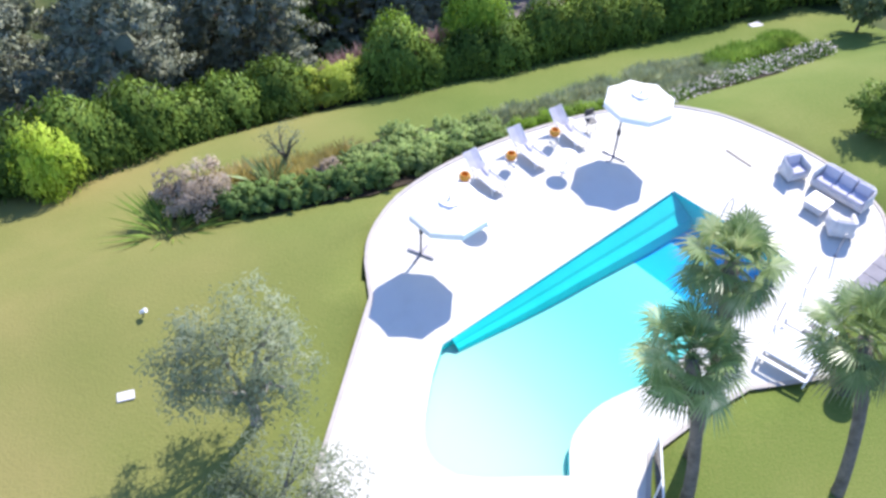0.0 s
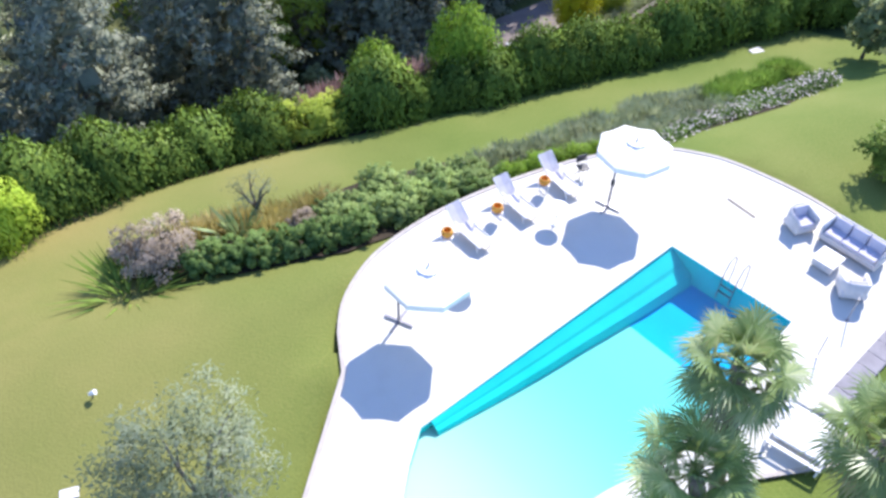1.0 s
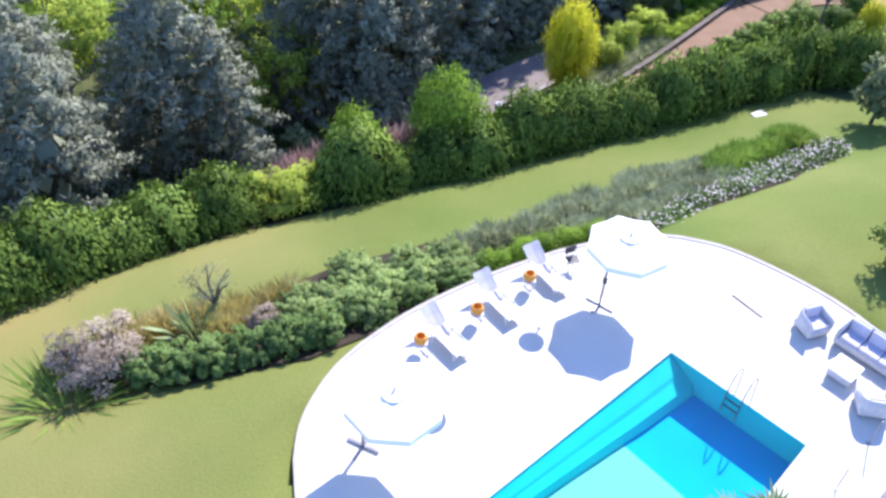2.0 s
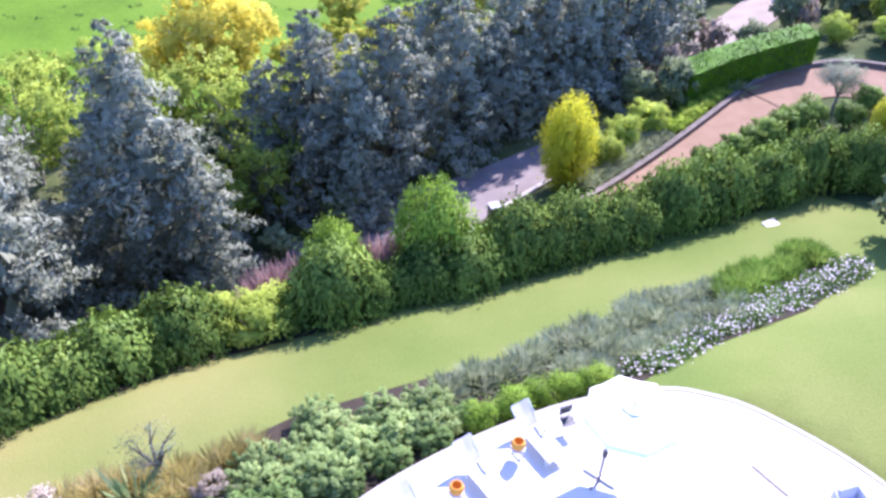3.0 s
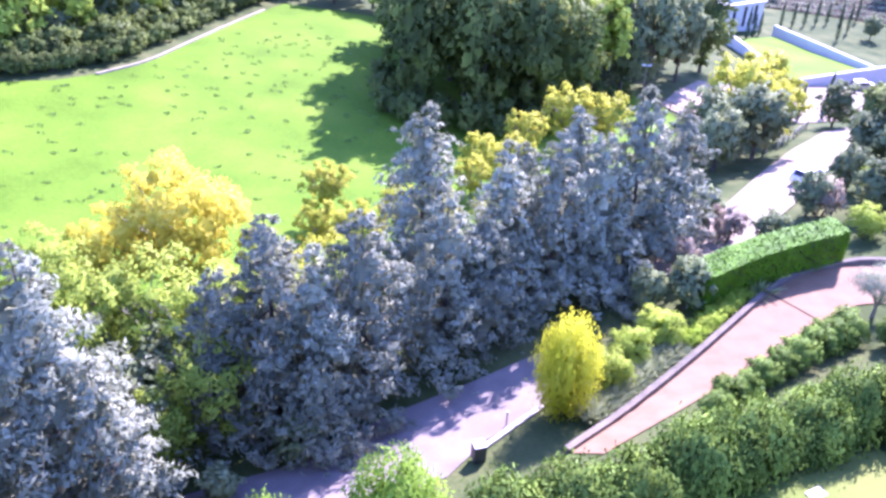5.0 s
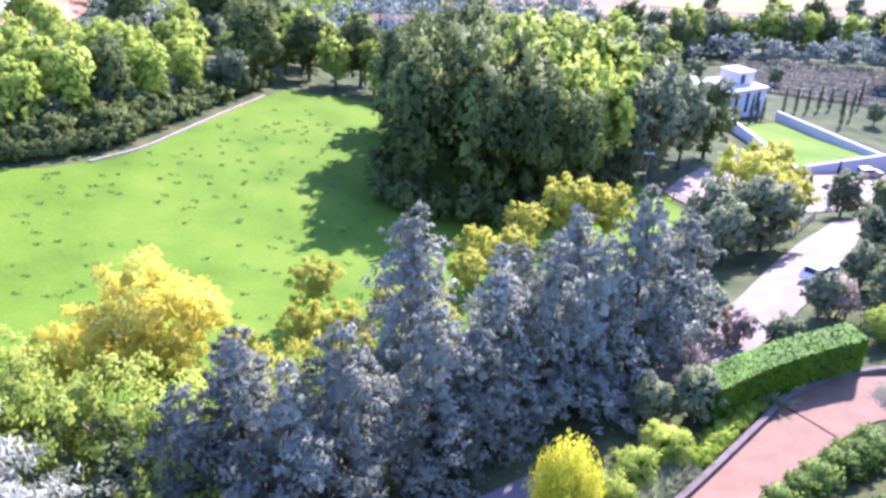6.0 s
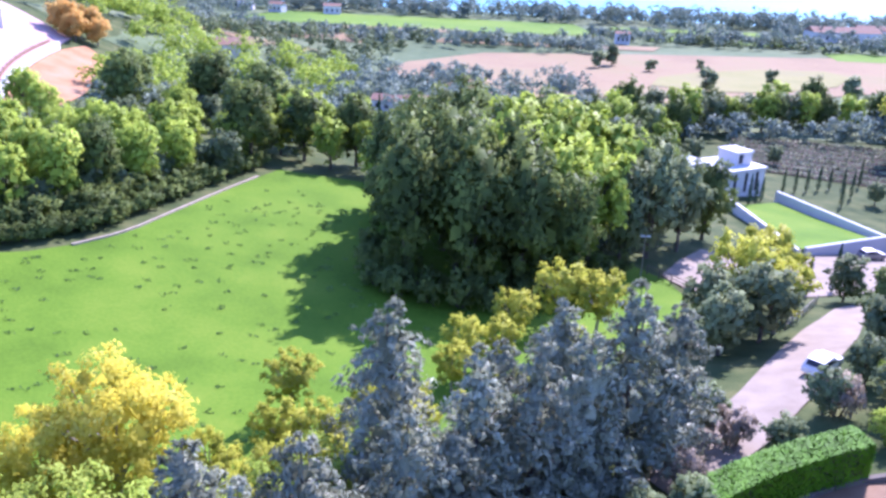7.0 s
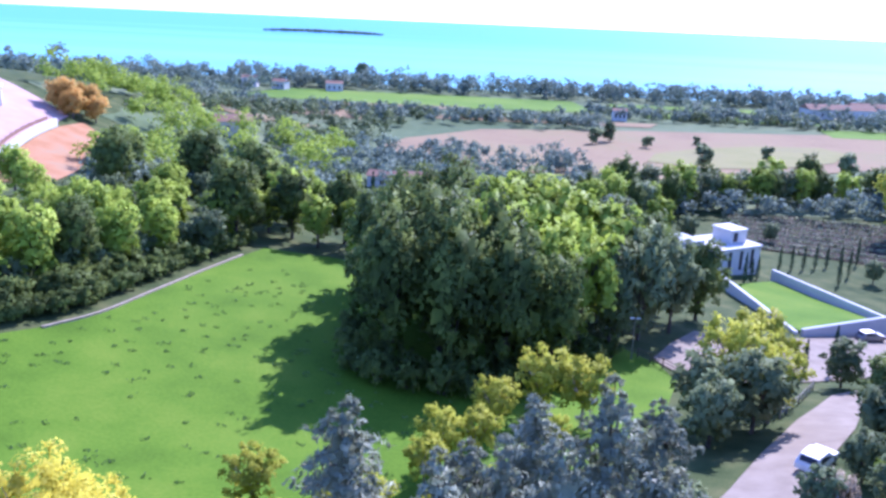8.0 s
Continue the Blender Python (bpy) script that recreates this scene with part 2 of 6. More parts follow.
M_LAUREL = foliage("laurel_leaf", [(0.05, 0.09, 0.02), (0.125, 0.2, 0.036), (0.28, 0.38, 0.07)], 0.16, 0.4, broad=0.9)
M_LIME = foliage("lime_leaf", [(0.28, 0.31, 0.035), (0.45, 0.46, 0.055), (0.62, 0.59, 0.11)], 0.45)
M_BRIGHT = foliage("bright_lime_leaf", [(0.24, 0.35, 0.04), (0.42, 0.55, 0.065), (0.6, 0.69, 0.12)], 0.45)
M_YELLOW = foliage("yellow_leaf", [(0.36, 0.38, 0.02), (0.56, 0.56, 0.03), (0.7, 0.68, 0.08)], 0.5)
M_GOLD = foliage("golden_leaf", [(0.52, 0.46, 0.05), (0.7, 0.62, 0.08), (0.8, 0.74, 0.18)], 0.55)
M_CEDAR = foliage("blue_needle", [(0.14, 0.16, 0.103), (0.25, 0.272, 0.178), (0.41, 0.43, 0.305)], 0.26, 0.4, broad=0.6, spec=0.1)
M_OLIVE = foliage("olive_leaf", [(0.135, 0.176, 0.095), (0.23, 0.27, 0.162), (0.405, 0.432, 0.297)], 0.35, 0.45)
M_GREEN = foliage("green_leaf", [(0.055, 0.075, 0.028), (0.135, 0.18, 0.05), (0.3, 0.35, 0.085)], 0.34, broad=0.25)
M_LIGHT = foliage("light_green_leaf", [(0.17, 0.235, 0.034), (0.36, 0.455, 0.066), (0.54, 0.61, 0.11)], 0.4, broad=0.25)
M_FRESH = foliage("fresh_leaf", [(0.06, 0.12, 0.015), (0.18, 0.3, 0.032), (0.37, 0.5, 0.065)], 0.3, broad=0.8)
M_DUSK = foliage("grey_green_leaf", [(0.11, 0.145, 0.065), (0.2, 0.245, 0.11), (0.32, 0.36, 0.17)], 0.3, broad=0.2)
M_SHRUB = foliage("shrub_leaf", [(0.07, 0.12, 0.035), (0.16, 0.25, 0.07), (0.32, 0.422, 0.14)], 0.42, broad=1.2)
M_MINT = foliage("mint_leaf", [(0.18, 0.24, 0.08), (0.31, 0.42, 0.14), (0.44, 0.52, 0.2)], 0.45, broad=1.2)
M_FLOWER = foliage("pinkish_flower_head", [(0.2, 0.16, 0.1), (0.4, 0.33, 0.24), (0.62, 0.53, 0.42)], 0.35, broad=1.5)
M_STRAW = foliage("straw_blade", [(0.3, 0.252, 0.072), (0.48, 0.408, 0.132), (0.6, 0.504, 0.24)], 0.45, broad=1.0)
M_LAVENDER = foliage("silver_leaf", [(0.2, 0.235, 0.12), (0.35, 0.39, 0.205), (0.5, 0.52, 0.33)], 0.35, broad=1.5)
M_BLADE = foliage("green_blade", [(0.11, 0.2, 0.03), (0.2, 0.32, 0.05), (0.32, 0.42, 0.09)], 0.45, broad=1.0)
M_PURPLE = foliage("purple_plume", [(0.2, 0.11, 0.1), (0.36, 0.23, 0.2), (0.5, 0.38, 0.33)], 0.35, broad=1.5)
M_PALM = foliage("palm_leaf", [(0.09, 0.14, 0.05), (0.24, 0.33, 0.11), (0.52, 0.55, 0.26)], 0.35, 0.35, broad=1.0, spec=0.4)
M_DEADPALM = foliage("dry_palm_leaf", [(0.12, 0.13, 0.07), (0.24, 0.24, 0.12), (0.34, 0.32, 0.18)], 0.25, 0.5)
M_CYPRESS = foliage("cypress_leaf", [(0.018, 0.045, 0.021), (0.045, 0.09, 0.038), (0.09, 0.135, 0.06)], 0.1, broad=0.5)
M_RUST = foliage("rusty_leaf", [(0.55, 0.33, 0.08), (0.7, 0.45, 0.13), (0.8, 0.58, 0.2)], 0.55, broad=0.3)
M_CLIPPED = foliage("clipped_leaf", [(0.06, 0.155, 0.009), (0.105, 0.26, 0.014), (0.17, 0.37, 0.025)], 0.05, broad=0.8)


def water(name, tint, rough, ripple, scale, clear):
    """A water surface: see-through where the basin is near, with Fresnel gloss and small waves."""
    m, n, l, p = nodes_of(name)
    co, w, bp = n.new("ShaderNodeNewGeometry"), n.new("ShaderNodeTexNoise"), n.new("ShaderNodeBump")
    w.inputs["Scale"].default_value, w.inputs["Detail"].default_value = scale, 3
    l.new(co.outputs["Position"], w.inputs["Vector"]), l.new(w.outputs["Fac"], bp.inputs["Height"])
    bp.inputs["Strength"].default_value, bp.inputs["Distance"].default_value = ripple, 0.05
    if clear:
        t, g, f, mx = n.new("ShaderNodeBsdfTransparent"), n.new("ShaderNodeBsdfGlossy"), n.new("ShaderNodeFresnel"), n.new("ShaderNodeMixShader")
        t.inputs[0].default_value, g.inputs["Roughness"].default_value, f.inputs[0].default_value = (*tint, 1), rough, 1.33
        l.new(bp.outputs[0], g.inputs["Normal"]), l.new(bp.outputs[0], f.inputs["Normal"])
        l.new(f.outputs[0], mx.inputs[0]), l.new(t.outputs[0], mx.inputs[1]), l.new(g.outputs[0], mx.inputs[2])
        l.new(mx.outputs[0], n["Material Output"].inputs["Surface"])
    else:
        p.inputs["Base Color"].default_value, p.inputs["Roughness"].default_value, p.inputs["IOR"].default_value = (*tint, 1), rough, 1.33
        p.inputs["Specular IOR Level"].default_value = 0.05
        l.new(bp.outputs[0], p.inputs["Normal"])
    return m


POOL_WATER = water("pool_water", (0.68, 0.97, 0.97), 0.015, 0.08, 1.6, True)
LAKE_WATER = water("lake_water", (0.1, 0.38, 0.55), 0.6, 0.3, 0.02, False)


def lake_shoals():
    """Paler water over the shallow shore, deeper blue far out, in long soft streaks."""
    n, l = LAKE_WATER.node_tree.nodes, LAKE_WATER.node_tree.links
    g, xyz, far_out, streak, add, r, mp = n.new("ShaderNodeNewGeometry"), n.new("ShaderNodeSeparateXYZ"), n.new("ShaderNodeMapRange"), n.new("ShaderNodeTexNoise"), n.new("ShaderNodeMath"), n.new("ShaderNodeValToRGB"), n.new("ShaderNodeMapping")
    l.new(g.outputs["Position"], xyz.inputs[0]), l.new(xyz.outputs["Y"], far_out.inputs["Value"])
    far_out.inputs["From Min"].default_value, far_out.inputs["From Max"].default_value = 680.0, 2600.0
    mp.inputs["Scale"].default_value = (0.0004, 0.003, 1.0)
    streak.inputs["Scale"].default_value, streak.inputs["Detail"].default_value = 1.0, 4
    l.new(g.outputs["Position"], mp.inputs["Vector"]), l.new(mp.outputs[0], streak.inputs["Vector"])
    add.operation = "MULTIPLY_ADD"
    add.inputs[1].default_value = 0.75
    l.new(far_out.outputs["Result"], add.inputs[0]), l.new(streak.outputs["Fac"], add.inputs[2])
    stops(r, [(0.3, 0.56, 0.58), (0.23, 0.5, 0.57), (0.13, 0.36, 0.51)])
    l.new(add.outputs[0], r.inputs["Fac"]), l.new(r.outputs["Color"], n["Principled BSDF"].inputs["Base Color"])


lake_shoals()


def glass():
    m, n, l, p = nodes_of("clear_glass")
    t, g, f, mx = n.new("ShaderNodeBsdfTransparent"), n.new("ShaderNodeBsdfGlossy"), n.new("ShaderNodeFresnel"), n.new("ShaderNodeMixShader")
    t.inputs[0].default_value, g.inputs["Roughness"].default_value, f.inputs[0].default_value = (0.9, 0.95, 0.94, 1), 0.02, 1.5
    l.new(f.outputs[0], mx.inputs[0]), l.new(t.outputs[0], mx.inputs[1]), l.new(g.outputs[0], mx.inputs[2])
    l.new(mx.outputs[0], n["Material Output"].inputs["Surface"])
    return m


GLASS = glass()
# Distance haze is put into this paler, greyer leaf colour.
M_FAR_HAZED = foliage("hazed_distant_leaf", [(0.14, 0.175, 0.135), (0.2, 0.25, 0.185), (0.29, 0.34, 0.235)], 0.25, 0.6, broad=0.05)
ASPHALT = surface("worn_asphalt", [(0.15, 0.122, 0.106), (0.2, 0.166, 0.146), (0.25, 0.21, 0.184)], scale=0.6, fine=10.0, rough=0.9, bump=0.3)


def dry_lawn():
    """Lets the lawn turn tan where it lies open to the sun, west of the planted bed."""
    n, l = LAWN.node_tree.nodes, LAWN.node_tree.links
    p = n["Principled BSDF"]
    green = p.inputs["Base Color"].links[0].from_socket
    g, xyz, mp, w, mul, mix = n.new("ShaderNodeNewGeometry"), n.new("ShaderNodeSeparateXYZ"), n.new("ShaderNodeMapRange"), n.new("ShaderNodeTexNoise"), n.new("ShaderNodeMath"), n.new("ShaderNodeMixRGB")
    l.new(g.outputs["Position"], xyz.inputs[0]), l.new(xyz.outputs["X"], mp.inputs["Value"])
    mp.inputs["From Min"].default_value, mp.inputs["From Max"].default_value = 1.0, -13.0
    w.inputs["Scale"].default_value, w.inputs["Detail"].default_value = 0.22, 5
    l.new(g.outputs["Position"], w.inputs["Vector"])
    mul.operation = "MULTIPLY"
    l.new(mp.outputs["Result"], mul.inputs[0]), l.new(w.outputs["Fac"], mul.inputs[1])
    l.new(mul.outputs[0], mix.inputs["Fac"]), l.new(green, mix.inputs["Color1"])
    mix.inputs["Color2"].default_value = (0.29, 0.225, 0.085, 1)
    l.new(mix.outputs["Color"], p.inputs["Base Color"])


dry_lawn()


# ---------------------------------------------------------------- mesh helpers
def raw(name, verts, faces, material, parent=None, label="", soft=False):
    me = bpy.data.meshes.new(name)
    me.from_pydata([tuple(v) for v in verts], [], faces)
    me.materials.append(material)
    if soft:
        me.polygons.foreach_set("use_smooth", [True] * len(me.polygons))
    me.update()
    ob = new(name, me)
    if parent:
        ob.parent = parent
    return tagged(ob, label)


def part(name, bm, material, parent, label="", soft=False):
    me = bpy.data.meshes.new(name)
    bm.normal_update()
    bm.to_mesh(me)
    bm.free()
    me.materials.append(material)
    if soft:
        me.polygons.foreach_set("use_smooth", [True] * len(me.polygons))
    ob = new(name, me)
    if parent:
        ob.parent = parent
    return tagged(ob, label)


def quads(name, v, material, parent=None, label=""):
    """Leaves: v holds four corners for each leaf, and a normal beside each corner where the leaves form a mass."""
    me = bpy.data.meshes.new(name)
    k = len(v) // 4
    v, shade = np.asarray(v, np.float32)[:, :3], np.asarray(v, np.float32)[:, 3:]
    if shade.shape[1]:
        leaf, face = v.reshape(k, 4, 3), shade.reshape(k, 4, 3).mean(1)
        turned = (np.cross(leaf[:, 2] - leaf[:, 0], leaf[:, 3] - leaf[:, 1]) * face).sum(1) < 0
        v = np.where(turned[:, None, None], leaf[:, ::-1], leaf).reshape(-1, 3)
    me.vertices.add(4 * k), me.loops.add(4 * k), me.polygons.add(k)
    me.vertices.foreach_set("co", np.ascontiguousarray(v).ravel())
    me.loops.foreach_set("vertex_index", np.arange(4 * k, dtype=np.int32))
    me.polygons.foreach_set("loop_start", np.arange(0, 4 * k, 4, dtype=np.int32))
    me.update(calc_edges=True)
    if shade.shape[1]:
        shade /= np.linalg.norm(shade, axis=1, keepdims=True) + 1e-9
        me.attributes.new("custom_normal", "FLOAT_VECTOR", "POINT").data.foreach_set("vector", np.ascontiguousarray(shade).ravel())
    me.materials.append(material)
    ob = new(name, me)
    if parent:
        ob.parent = parent
    return tagged(ob, label)


def thing(name, x, y, z, label, category, group="", kind="", rz=0.0, rx=0.0):
    ob = new(name)
    ob.matrix_basis = pose(x, y, z, rx, 0, rz)
    return tagged(ob, label, category, group, kind)


def box(bm, x0, y0, z0, x1, y1, z1, bevel=0.0, m=None):
    r = bmesh.ops.create_cube(bm, size=1.0, matrix=Matrix.Translation(((x0 + x1) / 2, (y0 + y1) / 2, (z0 + z1) / 2)) @ Matrix.Diagonal((x1 - x0, y1 - y0, z1 - z0, 1)))
    if bevel:
        edges = {e for v in r["verts"] for e in v.link_edges}
        r2 = bmesh.ops.bevel(bm, geom=list(edges), offset=bevel, segments=2, affect="EDGES", profile=0.5)
        if m:
            bmesh.ops.transform(bm, matrix=m, verts=list({v for f in r2["faces"] for v in f.verts} | {v for v in r["verts"] if v.is_valid}))
    elif m:
        bmesh.ops.transform(bm, matrix=m, verts=r["verts"])
    return bm


def slab(*a, **k):
    return box(bmesh.new(), *a, **k)


def tube(bm, path, radii, sides=6, cap=True):
    """A round bar along a path, with a radius at each point."""
    path = [Vector(p) for p in path]
    rings = []
    for i, p in enumerate(path):
        d = (path[min(i + 1, len(path) - 1)] - path[max(i - 1, 0)]).normalized()
        a = d.orthogonal().normalized() if i == 0 else (a - d * a.dot(d)).normalized()
        b = d.cross(a)
        rad = radii[i] if isinstance(radii, (list, tuple)) else radii
        rings.append([bm.verts.new(p + (a * math.cos(2 * math.pi * k / sides) + b * math.sin(2 * math.pi * k / sides)) * rad) for k in range(sides)])
    for r, q in zip(rings, rings[1:]):
        for k in range(sides):
            bm.faces.new((r[k], r[(k + 1) % sides], q[(k + 1) % sides], q[k]))
    if cap:
        bm.faces.new(rings[0][::-1]), bm.faces.new(rings[-1])
    return bm


def drape(name, outline, material, step, lift, label="", category="", kind="structure"):
    """A sheet of ground cover that follows the land inside an outline."""
    bm = bmesh.new()
    bm.faces.new([bm.verts.new((p[0], p[1], 0)) for p in outline])
    xs, ys = [p[0] for p in outline], [p[1] for p in outline]
    for axis, lo, hi in (((1, 0, 0), min(xs), max(xs)), ((0, 1, 0), min(ys), max(ys))):
        c = math.ceil(lo / step) * step
        while c < hi:
            bmesh.ops.bisect_plane(bm, geom=bm.verts[:] + bm.edges[:] + bm.faces[:], plane_co=Vector(axis) * c, plane_no=axis)
            c += step
    bmesh.ops.triangulate(bm, faces=[f for f in bm.faces if len(f.verts) > 4])
    for v in bm.verts:
        v.co.z = height(v.co.x, v.co.y) + lift
    for f in bm.faces:
        f.normal_update()
        if f.normal.z < 0:
            f.normal_flip()
    ob = part(name, bm, material, None, soft=True)
    return tagged(ob, label, category, "", kind)


def leaf_quads(p, n, length, width, rng, droop=0.0, upright=0.0):
    """Corners of folded leaves at the points p, facing n, and the normals that let a mass of them shade softly."""
    k = len(p)
    mass = np.array(n, float)
    n = n + rng.normal(0, 0.55, (k, 3))
    n /= np.linalg.norm(n, axis=1, keepdims=True) + 1e-9
    t = rng.normal(0, 1, (k, 3))
    t[:, 2] += upright * 2.5 - droop * 2.5
    t -= n * (t * n).sum(1, keepdims=True)
    t /= np.linalg.norm(t, axis=1, keepdims=True) + 1e-9
    s = np.cross(n, t)
    L = length * rng.uniform(0.65, 1.35, (k, 1))
    W = width * rng.uniform(0.65, 1.35, (k, 1))
    v = np.empty((k, 4, 3))
    v[:, 0], v[:, 2] = p - t * L / 2, p + t * L / 2 - n * L * 0.1
    v[:, 3], v[:, 1] = p + s * W / 2 - n * W * 0.2 + t * L * 0.08, p - s * W / 2 - n * W * 0.2 + t * L * 0.08
    mass /= np.linalg.norm(mass, axis=1, keepdims=True) + 1e-9
    shade = np.repeat((0.62 * mass + 0.5 * n)[:, None, :], 4, axis=1)
    return np.concatenate((v, shade), axis=2).reshape(-1, 6)


def clumps(centres, radii, per, length, width, rng, flat=0.8, droop=0.0, upright=0.0, inner=0.55):
    """Leaves in clumps: a shell of leaves round each centre, thinner below."""
    out = []
    for c, r in zip(centres, radii):
        d = rng.normal(0, 1, (per, 3))
        d /= np.linalg.norm(d, axis=1, keepdims=True)
        d[:, 2] = np.where(d[:, 2] < -0.5, -d[:, 2], d[:, 2])
        rad = r * rng.uniform(inner, 1.08, (per, 1)) * (1 + 0.18 * np.sin(5 * d[:, :1] + 3 * c[0]) * np.cos(4 * d[:, 1:2]))
        p = np.asarray(c) + d * rad * np.array((1, 1, flat))
        out.append(leaf_quads(p, d + np.array((0, 0, 0.35)), length, width, rng, droop, upright))
    return np.concatenate(out)


def swell(v, mid, reach, half):
    """Turns the leaves' normals part of the way outward from the crown, so that it shades as one mass."""
    way = (v[:, :3] - np.array((0, 0, mid))) / np.array((reach, reach, half))
    way /= np.linalg.norm(way, axis=1, keepdims=True) + 1e-9
    v[:, 3:] = 0.5 * v[:, 3:] + 0.7 * way + np.array((0, 0, 0.12))
    return v


def heart(rng, n, mid, wide, deep, tall, fill=0.6, size=0.34):
    """The dense leaf mass deep inside a crown, which keeps the light from passing straight through."""
    d = rng.normal(0, 1, (n, 3))
    d /= np.linalg.norm(d, axis=1, keepdims=True)
    p = d * fill * rng.uniform(0.15, 1.0, (n, 1)) ** 0.5 * np.array((wide / 2, deep / 2, tall / 2)) + np.array((0, 0, mid))
    return leaf_quads(p, d, size * min(wide, tall), size * 0.8 * min(wide, tall), rng)


def limbs(bm, rng, base_r, fork, top, spread, count, lean=0.0):
    """A trunk that forks into bent limbs. Returns the limb ends."""
    tube(bm, [(0, 0, -0.3), (0.03 * fork, 0, fork * 0.5), (lean, 0, fork)], [base_r * 1.25, base_r, base_r * 0.8], 8)
    ends = []
    for k in range(count):
        a = 2 * math.pi * (k + rng.uniform(-0.3, 0.3)) / count
        r = spread * rng.uniform(0.55, 1.0)
        z = fork + (top - fork) * rng.uniform(0.55, 0.95)
        e = (lean + r * math.cos(a), r * math.sin(a), z)
        mid = (lean + 0.45 * r * math.cos(a + 0.2), 0.45 * r * math.sin(a + 0.2), fork + (z - fork) * 0.6)
        tube(bm, [(lean, 0, fork * 0.92), mid, e], [base_r * 0.6, base_r * 0.38, base_r * 0.1], 5)
        e2 = (mid[0] + 0.5 * r * math.cos(a - 0.7), mid[1] + 0.5 * r * math.sin(a - 0.7), mid[2] + (top - fork) * 0.25)
        tube(bm, [mid, e2], [base_r * 0.28, base_r * 0.07], 4)
        ends += [e, e2]
    return ends


# ---------------------------------------------------------------- plants
def round_tree(name, label, leaf_mat, bark, tall, wide, fork, n_clump, per, leaf, seed, base_r=0.2, clump=0.3, category="tree", low=0.0, width=0.6, dense=0):
    rng = np.random.default_rng(seed)
    ob = thing(name, 0, 0, 0, label, category)
    bm = bmesh.new()
    ends = limbs(bm, rng, base_r, fork, tall * 0.85, wide * 0.38, 6)
    part("trunk", bm, bark, ob)
    mid, half = (tall + fork * (1 - low)) / 2, (tall - fork * (1 - low)) / 2
    cs, rs = [], []
    for k in range(n_clump):
        d = rng.normal(0, 1, 3)
        d /= np.linalg.norm(d)
        f = rng.uniform(0.35, 0.9)
        r = clump * wide / 2 * rng.uniform(0.7, 1.25)
        z = d[2] * f
        taper = 1.0 if z > 0 else 1.0 - 0.15 * abs(z)
        cs.append((d[0] * f * wide / 2 * taper, d[1] * f * wide / 2 * taper, mid + z * half))
        rs.append(r)
    for e in ends[: n_clump // 4]:
        cs.append(e), rs.append(clump * wide / 2)
    v = clumps(cs, rs, per, leaf, leaf * width, rng, 1.05, 0, 0.35, 0.3)
    if dense:
        v = np.concatenate((v, heart(rng, dense, mid, wide, wide, 2 * half, 0.7, 0.15)))
    quads("crown", swell(v, mid, wide / 2, half), leaf_mat, ob)
    return ob


